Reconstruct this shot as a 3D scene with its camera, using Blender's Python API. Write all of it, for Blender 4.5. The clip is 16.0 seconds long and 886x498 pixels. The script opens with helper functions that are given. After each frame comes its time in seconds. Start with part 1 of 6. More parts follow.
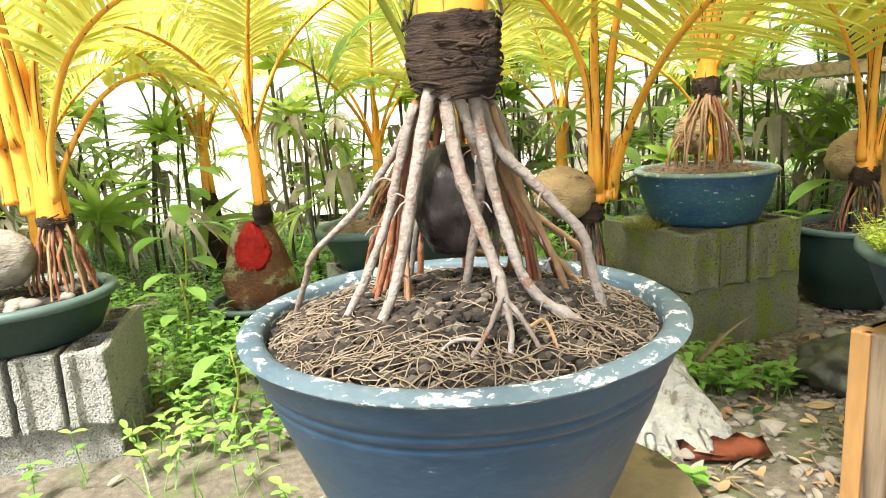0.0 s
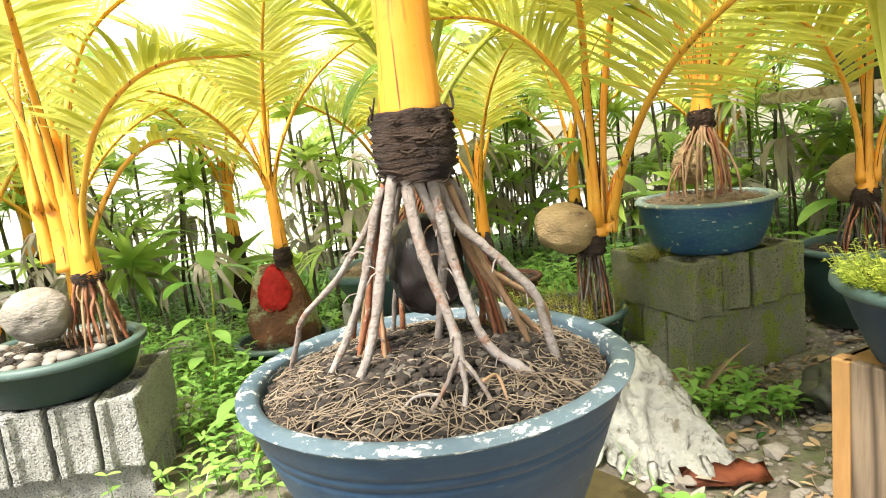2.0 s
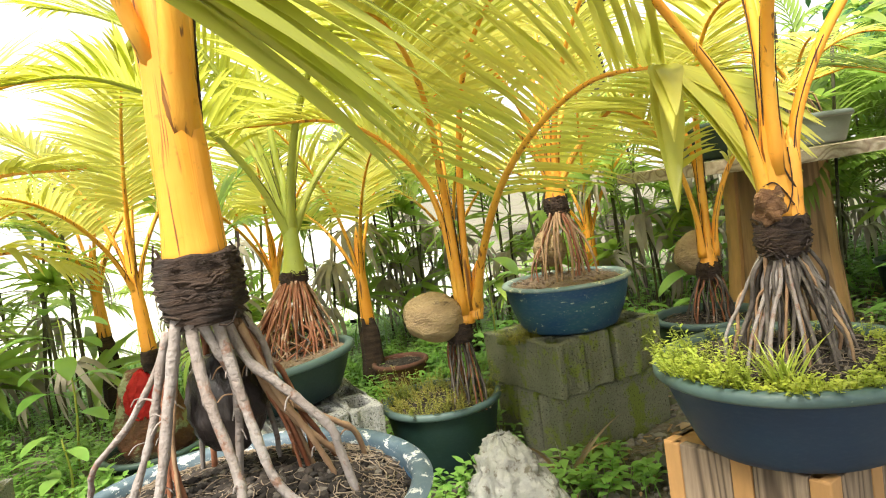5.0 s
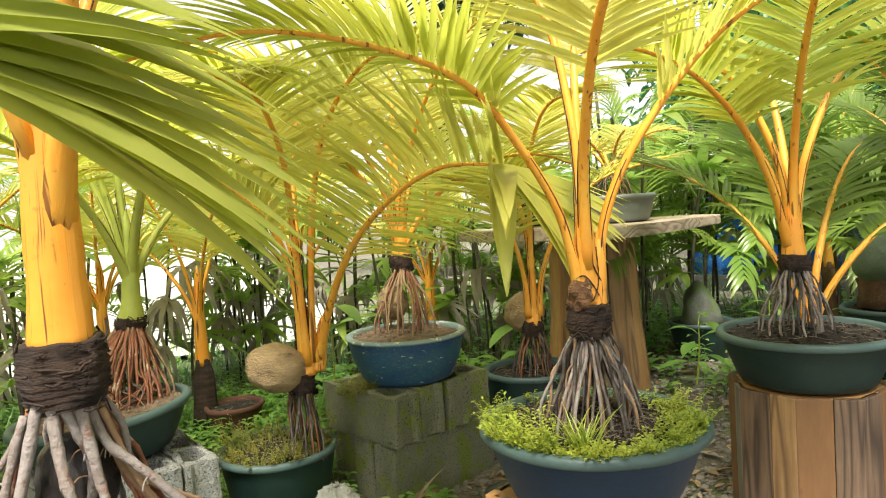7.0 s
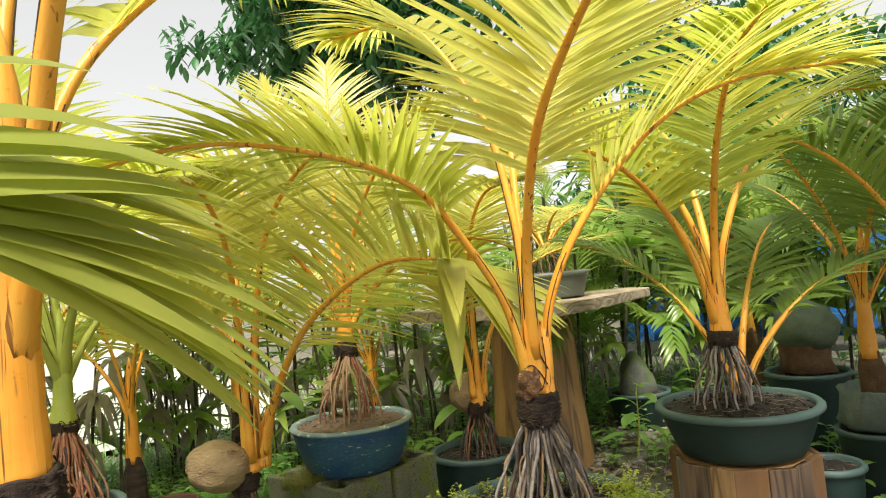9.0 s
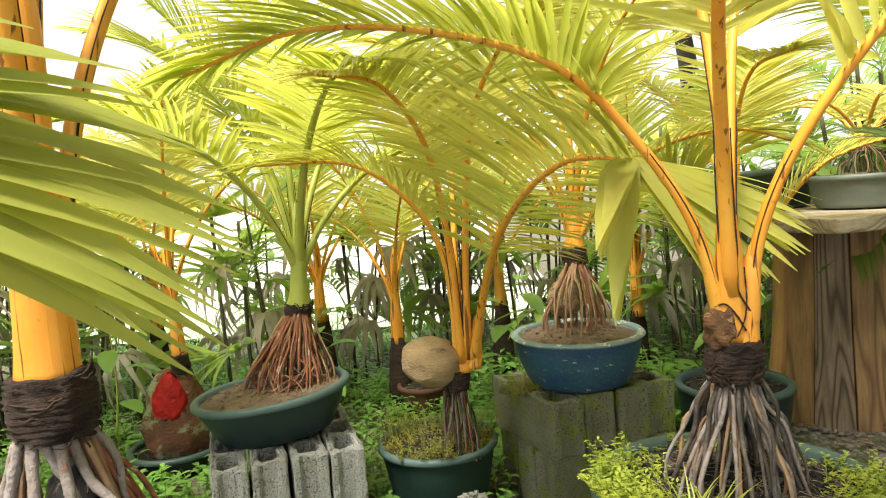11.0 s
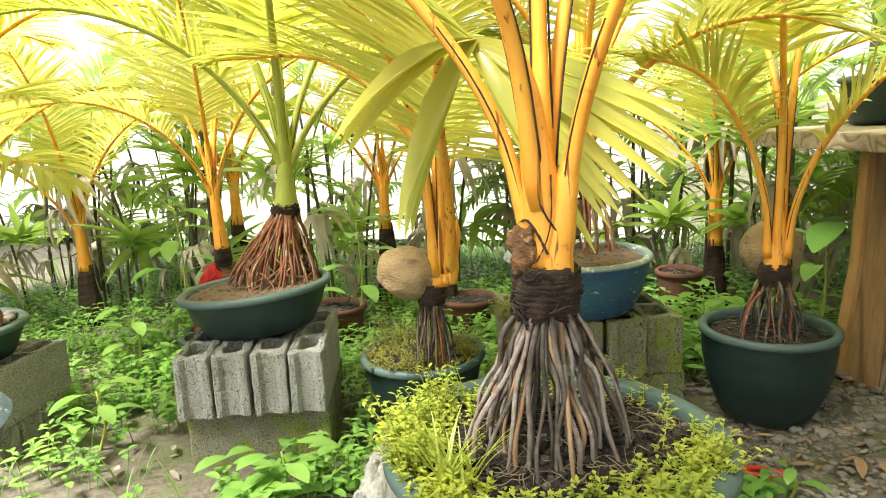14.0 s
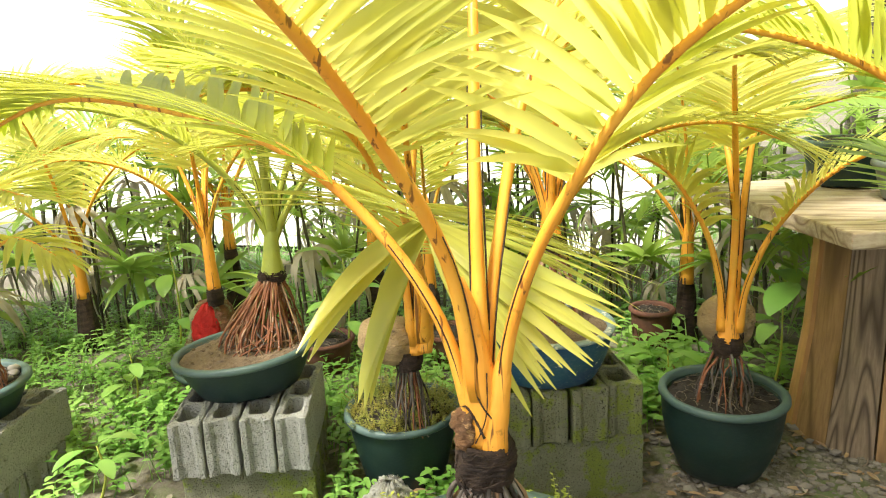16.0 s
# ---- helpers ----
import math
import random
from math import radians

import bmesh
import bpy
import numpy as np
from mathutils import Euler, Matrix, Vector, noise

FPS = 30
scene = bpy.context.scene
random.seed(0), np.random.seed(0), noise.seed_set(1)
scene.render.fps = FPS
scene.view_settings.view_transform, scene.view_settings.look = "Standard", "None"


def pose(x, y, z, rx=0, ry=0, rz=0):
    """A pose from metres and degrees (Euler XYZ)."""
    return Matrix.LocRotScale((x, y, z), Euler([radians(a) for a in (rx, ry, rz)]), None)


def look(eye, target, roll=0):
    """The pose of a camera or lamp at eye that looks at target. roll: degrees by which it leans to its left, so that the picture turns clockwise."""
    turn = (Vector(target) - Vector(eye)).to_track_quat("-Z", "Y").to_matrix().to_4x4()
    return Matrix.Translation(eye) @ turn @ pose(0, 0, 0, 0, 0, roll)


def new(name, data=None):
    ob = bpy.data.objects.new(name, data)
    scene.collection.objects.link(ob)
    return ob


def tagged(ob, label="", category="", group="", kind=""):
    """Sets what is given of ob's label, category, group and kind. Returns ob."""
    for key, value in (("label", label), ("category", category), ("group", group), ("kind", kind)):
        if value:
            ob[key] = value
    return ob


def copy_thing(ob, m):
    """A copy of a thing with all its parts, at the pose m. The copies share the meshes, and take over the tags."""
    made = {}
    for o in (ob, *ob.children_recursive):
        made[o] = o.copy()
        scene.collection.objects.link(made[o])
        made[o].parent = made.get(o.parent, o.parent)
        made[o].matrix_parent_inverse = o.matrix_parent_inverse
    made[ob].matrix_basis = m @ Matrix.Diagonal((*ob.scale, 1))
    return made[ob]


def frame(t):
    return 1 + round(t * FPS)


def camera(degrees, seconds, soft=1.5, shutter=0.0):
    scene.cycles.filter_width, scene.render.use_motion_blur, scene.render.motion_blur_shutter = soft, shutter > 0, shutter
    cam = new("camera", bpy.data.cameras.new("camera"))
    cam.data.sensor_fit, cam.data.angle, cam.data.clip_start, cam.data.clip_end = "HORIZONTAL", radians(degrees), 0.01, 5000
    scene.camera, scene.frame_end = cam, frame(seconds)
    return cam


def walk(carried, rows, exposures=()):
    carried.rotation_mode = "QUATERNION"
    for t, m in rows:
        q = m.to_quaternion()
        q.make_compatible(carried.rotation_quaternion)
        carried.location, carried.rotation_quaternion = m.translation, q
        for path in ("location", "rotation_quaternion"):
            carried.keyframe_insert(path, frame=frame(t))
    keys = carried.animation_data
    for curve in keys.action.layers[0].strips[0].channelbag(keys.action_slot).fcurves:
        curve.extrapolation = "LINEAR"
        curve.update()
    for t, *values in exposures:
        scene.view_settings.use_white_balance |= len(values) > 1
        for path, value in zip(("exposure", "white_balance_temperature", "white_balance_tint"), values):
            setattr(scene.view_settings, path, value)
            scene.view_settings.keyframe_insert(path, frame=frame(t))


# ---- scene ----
cam = camera(67.9, 16.0, soft=1.1)
METRES, EYE, TILT, LEAN, TURN = 2.0, 0.78, -12.0, 3.5, 0.0
ROWS = [
    (0.0, 0.0, 0.0, 0.0, 0.0, 0.0, -0.0),
    (0.5, 0.0201, -0.0131, 0.0041, 0.02, 1.43, 0.65),
    (1.0, 0.0263, -0.0249, 0.0076, 1.28, 1.21, 1.04),
    (1.5, 0.0309, -0.0311, 0.0142, 1.17, 1.76, 1.78),
    (2.0, 0.0329, -0.0423, 0.0192, 2.6, 2.19, 2.28),
    (2.5, 0.0368, -0.0418, 0.0206, 1.43, 2.69, 2.05),
    (3.0, 0.0425, -0.0379, 0.0231, 0.12, 2.98, 2.82),
    (3.5, 0.0597, -0.0287, 0.0255, -1.53, 3.05, 4.07),
    (6.0, 0.1037, -0.0857, 0.0636, -7.37, 10.26, 5.35),
    (6.5, 0.0975, -0.0991, 0.069, -10.76, 10.05, 4.7),
    (7.0, 0.0799, -0.112, 0.079, -19.15, 9.21, 4.61),
    (7.5, 0.0504, -0.1257, 0.0872, -22.86, 12.13, 3.57),
    (8.0, 0.0385, -0.1305, 0.0907, -26.59, 14.14, 3.82),
    (8.5, 0.0431, -0.1284, 0.0963, -27.9, 13.98, 5.89),
    (9.0, 0.058, -0.1296, 0.1016, -24.43, 14.74, 7.42),
    (9.5, 0.1136, -0.1291, 0.0947, -17.77, 15.66, 6.03),
    (10.0, 0.1591, -0.1115, 0.0951, -9.91, 13.72, 4.73),
    (12.5, 0.352, -0.0115, 0.1671, 13.88, 0.37, -4.82),
    (13.0, 0.4061, 0.008, 0.1196, 16.07, 3.33, -5.12),
    (13.5, 0.4646, 0.0403, 0.1055, 15.94, 1.62, -6.66),
    (14.0, 0.4938, 0.0491, 0.1275, 16.59, -0.49, -3.96),
    (14.5, 0.5117, 0.0462, 0.1678, 17.75, -1.54, -1.08),
    (15.0, 0.5222, 0.0513, 0.2042, 15.28, -0.59, -2.97),
    (15.5, 0.5243, 0.0262, 0.2269, 12.76, -1.8, -4.9),
    (16.0, 0.5311, 0.0006, 0.2786, 16.39, -2.88, -4.05),
]
walk(cam, [(t, pose(0, 0, EYE, TILT, LEAN, TURN) @ pose(METRES * x, METRES * y, METRES * z, 90 + pitch, roll, yaw)) for t, x, y, z, yaw, pitch, roll in ROWS],
     [(0.0, 1.66), (2.0, 1.6), (3.5, 1.64), (6.0, 1.26), (7.5, 1.12), (8.5, 0.93), (10.0, 0.76), (12.5, 1.75), (13.0, 1.3), (13.5, 1.45), (14.5, 1.72), (15.0, 1.68), (15.5, 1.48), (16.0, 1.56)])

# ---- world and light ----
SUN_EL, SUN_AZ = 60.0, 238.0
world = bpy.data.worlds.new("overcast_sky")
scene.world = world
world.use_nodes = True
wn, wl = world.node_tree.nodes, world.node_tree.links
sky = wn.new("ShaderNodeTexSky")
sky.sky_type, sky.sun_disc = "NISHITA", False
sky.sun_elevation, sky.sun_rotation = radians(SUN_EL), radians(90 - SUN_AZ)
sky.air_density, sky.dust_density = 1.0, 1.0
pale = wn.new("ShaderNodeHueSaturation")
pale.inputs["Saturation"].default_value = 0.10
wl.new(sky.outputs[0], pale.inputs["Color"])
veil = wn.new("ShaderNodeMix")
veil.data_type = "RGBA"
veil.inputs[0].default_value, veil.inputs[7].default_value = 0.5, (5.6, 5.6, 5.4, 1)
wl.new(pale.outputs[0], veil.inputs[6])
wl.new(veil.outputs[2], wn["Background"].inputs[0])
wn["Background"].inputs[1].default_value = 0.100
sun_data = bpy.data.lights.new("sun", "SUN")
sun_data.energy, sun_data.angle, sun_data.color = 4.5, radians(18), (1.0, 0.935, 0.82)
sun = new("sun", sun_data)
sun.matrix_world = look([8 * c for c in (math.cos(radians(SUN_AZ)) * math.cos(radians(SUN_EL)), math.sin(radians(SUN_AZ)) * math.cos(radians(SUN_EL)), math.sin(radians(SUN_EL)))], (0, 0, 0))


# ---- materials ----
def nodes_of(name):
    m = bpy.data.materials.new(name)
    m.use_nodes = True
    return m, m.node_tree.nodes, m.node_tree.links, m.node_tree.nodes["Principled BSDF"]


def coords(n, l, stretch=(1, 1, 1), shift=True):
    tc = n.new("ShaderNodeTexCoord")
    mp = n.new("ShaderNodeMapping")
    mp.inputs["Scale"].default_value = stretch
    l.new(tc.outputs["Object"], mp.inputs["Vector"])
    if shift:
        oi = n.new("ShaderNodeObjectInfo")
        mul = n.new("ShaderNodeMath")
        mul.operation = "MULTIPLY"
        mul.inputs[1].default_value = 37.0
        l.new(oi.outputs["Random"], mul.inputs[0])
        l.new(mul.outputs[0], mp.inputs["Location"])
    return mp.outputs[0]


def noise_tex(n, l, vec, scale, detail=6, rough=0.6, dist=0.0):
    t = n.new("ShaderNodeTexNoise")
    t.inputs["Scale"].default_value, t.inputs["Detail"].default_value = scale, detail
    t.inputs["Roughness"].default_value, t.inputs["Distortion"].default_value = rough, dist
    l.new(vec, t.inputs["Vector"])
    return t.outputs["Fac"]


def ramp(n, l, fac, stops):
    r = n.new("ShaderNodeValToRGB")
    e = r.color_ramp.elements
    while len(e) < len(stops):
        e.new(0.5)
    for el, (p, c) in zip(e, stops):
        el.position, el.color = p, (*c, 1) if len(c) == 3 else c
    l.new(fac, r.inputs[0])
    return r.outputs[0]


def mix(n, l, fac, a, b, mode="MIX"):
    m = n.new("ShaderNodeMix")
    m.data_type, m.blend_type = "RGBA", mode
    for k, v in ((0, fac), (6, a), (7, b)):
        if isinstance(v, (int, float)):
            m.inputs[k].default_value = v
        elif isinstance(v, tuple):
            m.inputs[k].default_value = (*v, 1)
        else:
            l.new(v, m.inputs[k])
    return m.outputs[2]


def bump(n, l, p, height, strength=0.4, dist=0.004):
    b = n.new("ShaderNodeBump")
    b.inputs["Strength"].default_value, b.inputs["Distance"].default_value = strength, dist
    l.new(height, b.inputs["Height"])
    l.new(b.outputs[0], p.inputs["Normal"])


G3 = lambda v: (v, v, v)


def surface(name, a, b, big=6.0, fine=80.0, rough=0.7, bumps=0.5, dist=0.003, stretch=(1, 1, 1), spots=None, spot_scale=18.0, spot_cut=0.6, spec=0.5, shift=True, pits=None):
    """Two tones at two scales with relief; spots: a third tone in patches."""
    m, n, l, p = nodes_of(name)
    v = coords(n, l, stretch, shift)
    f1, f2 = noise_tex(n, l, v, big), noise_tex(n, l, v, fine)
    c = mix(n, l, ramp(n, l, f1, [(0.35, G3(0)), (0.65, G3(1))]), a, b)
    c = mix(n, l, ramp(n, l, f2, [(0.3, G3(0)), (0.7, G3(0.55))]), c, tuple(x * 0.55 for x in a))
    if spots:
        f3 = noise_tex(n, l, v, spot_scale, 8, 0.7)
        c = mix(n, l, ramp(n, l, f3, [(spot_cut - 0.03, G3(0)), (spot_cut + 0.04, G3(1))]), c, spots)
    relief = f2
    if pits:
        f4 = noise_tex(n, l, v, 210.0, 3, 0.5)
        hole = ramp(n, l, f4, [(0.33, G3(1)), (0.42, G3(0))])
        c = mix(n, l, hole, c, pits)
        relief = ramp(n, l, f4, [(0.3, G3(0)), (0.5, G3(0.7)), (0.75, G3(1))])
    l.new(c, p.inputs["Base Color"])
    p.inputs["Roughness"].default_value = rough
    p.inputs["Specular IOR Level"].default_value = spec
    bump(n, l, p, relief, bumps, dist)
    return m


def leafy(name, a, b, dry=None, dry_cut=0.66, through_light=0.5, scale=5.0, rough=0.31, island=True):
    """Thin leaf: tone varies leaf by leaf and along it, light passes through."""
    m, n, l, p = nodes_of(name)
    v = coords(n, l)
    f = noise_tex(n, l, v, scale, 4)
    c = mix(n, l, ramp(n, l, f, [(0.35, G3(0)), (0.65, G3(1))]), a, b)
    if island:
        g = n.new("ShaderNodeNewGeometry")
        c = mix(n, l, ramp(n, l, g.outputs["Random Per Island"], [(0, G3(0)), (1, G3(0.5))]), c, tuple(min(1, x * 0.62) for x in a))
    if dry:
        f3 = noise_tex(n, l, v, scale * 1.7, 6)
        c = mix(n, l, ramp(n, l, f3, [(dry_cut, G3(0)), (dry_cut + 0.06, G3(1))]), c, dry)
    l.new(c, p.inputs["Base Color"])
    p.inputs["Roughness"].default_value = rough
    p.inputs["Specular IOR Level"].default_value = 0.8
    tr = n.new("ShaderNodeBsdfTranslucent")
    l.new(c, tr.inputs[0])
    ms = n.new("ShaderNodeMixShader")
    ms.inputs[0].default_value = through_light
    l.new(p.outputs[0], ms.inputs[1])
    l.new(tr.outputs[0], ms.inputs[2])
    l.new(ms.outputs[0], n["Material Output"].inputs[0])
    return m


def streaked(name, a, b, streak, rough=0.45, cut=0.615, sx=58.0, sz=1.3):
    """Sheath of a palm stem: smooth tone with long dark splits."""
    m, n, l, p = nodes_of(name)
    f1 = noise_tex(n, l, coords(n, l), 7.0, 4)
    f2 = noise_tex(n, l, coords(n, l, (sx, sx, sz)), 1.6, 3, 0.5, 0.4)
    f3 = noise_tex(n, l, coords(n, l), 60.0, 5)
    c = mix(n, l, ramp(n, l, f1, [(0.35, G3(0)), (0.7, G3(1))]), a, b)
    c = mix(n, l, ramp(n, l, f2, [(cut, G3(0)), (cut + 0.05, G3(0.9))]), c, streak)
    c = mix(n, l, ramp(n, l, f3, [(0.62, G3(0)), (0.72, G3(0.4))]), c, streak)
    l.new(c, p.inputs["Base Color"])
    p.inputs["Roughness"].default_value = rough
    bump(n, l, p, f2, 0.4, 0.004)
    return m


def glazed(name, a, b, chip, chip_cut, chip_scale=30.0, rough=0.35, stretch=(1, 1, 2.5)):
    m, n, l, p = nodes_of(name)
    v = coords(n, l, stretch)
    f1, f2, f3 = noise_tex(n, l, v, 5.0), noise_tex(n, l, v, 70.0), noise_tex(n, l, v, chip_scale, 9, 0.72)
    c = mix(n, l, ramp(n, l, f1, [(0.3, G3(0)), (0.7, G3(1))]), a, b)
    c = mix(n, l, ramp(n, l, f2, [(0.5, G3(0)), (0.8, G3(0.12))]), c, chip)
    c = mix(n, l, ramp(n, l, f3, [(chip_cut, G3(0)), (chip_cut + 0.04, G3(1))]), c, chip)
    l.new(c, p.inputs["Base Color"])
    l.new(ramp(n, l, f1, [(0.3, G3(rough)), (0.8, G3(rough + 0.25))]), p.inputs["Roughness"])
    bump(n, l, p, f3, 0.25, 0.003)
    return m


def granules(name, a, b, pale, share=0.86, rough=0.95):
    """Loose grains: each grain has its own tone, a few are pale."""
    m, n, l, p = nodes_of(name)
    g = n.new("ShaderNodeNewGeometry")
    f = noise_tex(n, l, coords(n, l), 160.0, 4)
    c = ramp(n, l, g.outputs["Random Per Island"], [(0.0, a), (share - 0.05, b), (share, pale), (1.0, tuple(x * 0.6 for x in pale))])
    c = mix(n, l, ramp(n, l, f, [(0.4, G3(0)), (0.7, G3(0.5))]), c, a)
    l.new(c, p.inputs["Base Color"])
    p.inputs["Roughness"].default_value = rough
    bump(n, l, p, f, 0.5, 0.002)
    return m


def wood(name, a, b, dark, grain=22.0, rough=0.75, run=(1, 1, 0.07)):
    m, n, l, p = nodes_of(name)
    v = coords(n, l, run)
    w = n.new("ShaderNodeTexNoise")
    w.inputs["Scale"].default_value, w.inputs["Detail"].default_value, w.inputs["Distortion"].default_value = grain * 0.35, 2, 0.22
    l.new(v, w.inputs["Vector"])
    k = n.new("ShaderNodeMath")
    k.operation = "MULTIPLY"
    k.inputs[1].default_value = 15.0
    l.new(w.outputs["Fac"], k.inputs[0])
    s = n.new("ShaderNodeMath")
    s.operation = "PINGPONG"
    s.inputs[1].default_value = 0.5
    l.new(k.outputs[0], s.inputs[0])
    f1, f2 = noise_tex(n, l, coords(n, l), 4.0), noise_tex(n, l, coords(n, l, run), 120.0, 4)
    c = mix(n, l, ramp(n, l, f1, [(0.3, G3(0)), (0.7, G3(1))]), a, b)
    c = mix(n, l, ramp(n, l, s.outputs[0], [(0.02, G3(0.85)), (0.3, G3(0))]), c, dark)
    c = mix(n, l, ramp(n, l, f2, [(0.4, G3(0)), (0.7, G3(0.45))]), c, dark)
    l.new(c, p.inputs["Base Color"])
    p.inputs["Roughness"].default_value = rough
    bump(n, l, p, s.outputs[0], 0.5, 0.004)
    return m


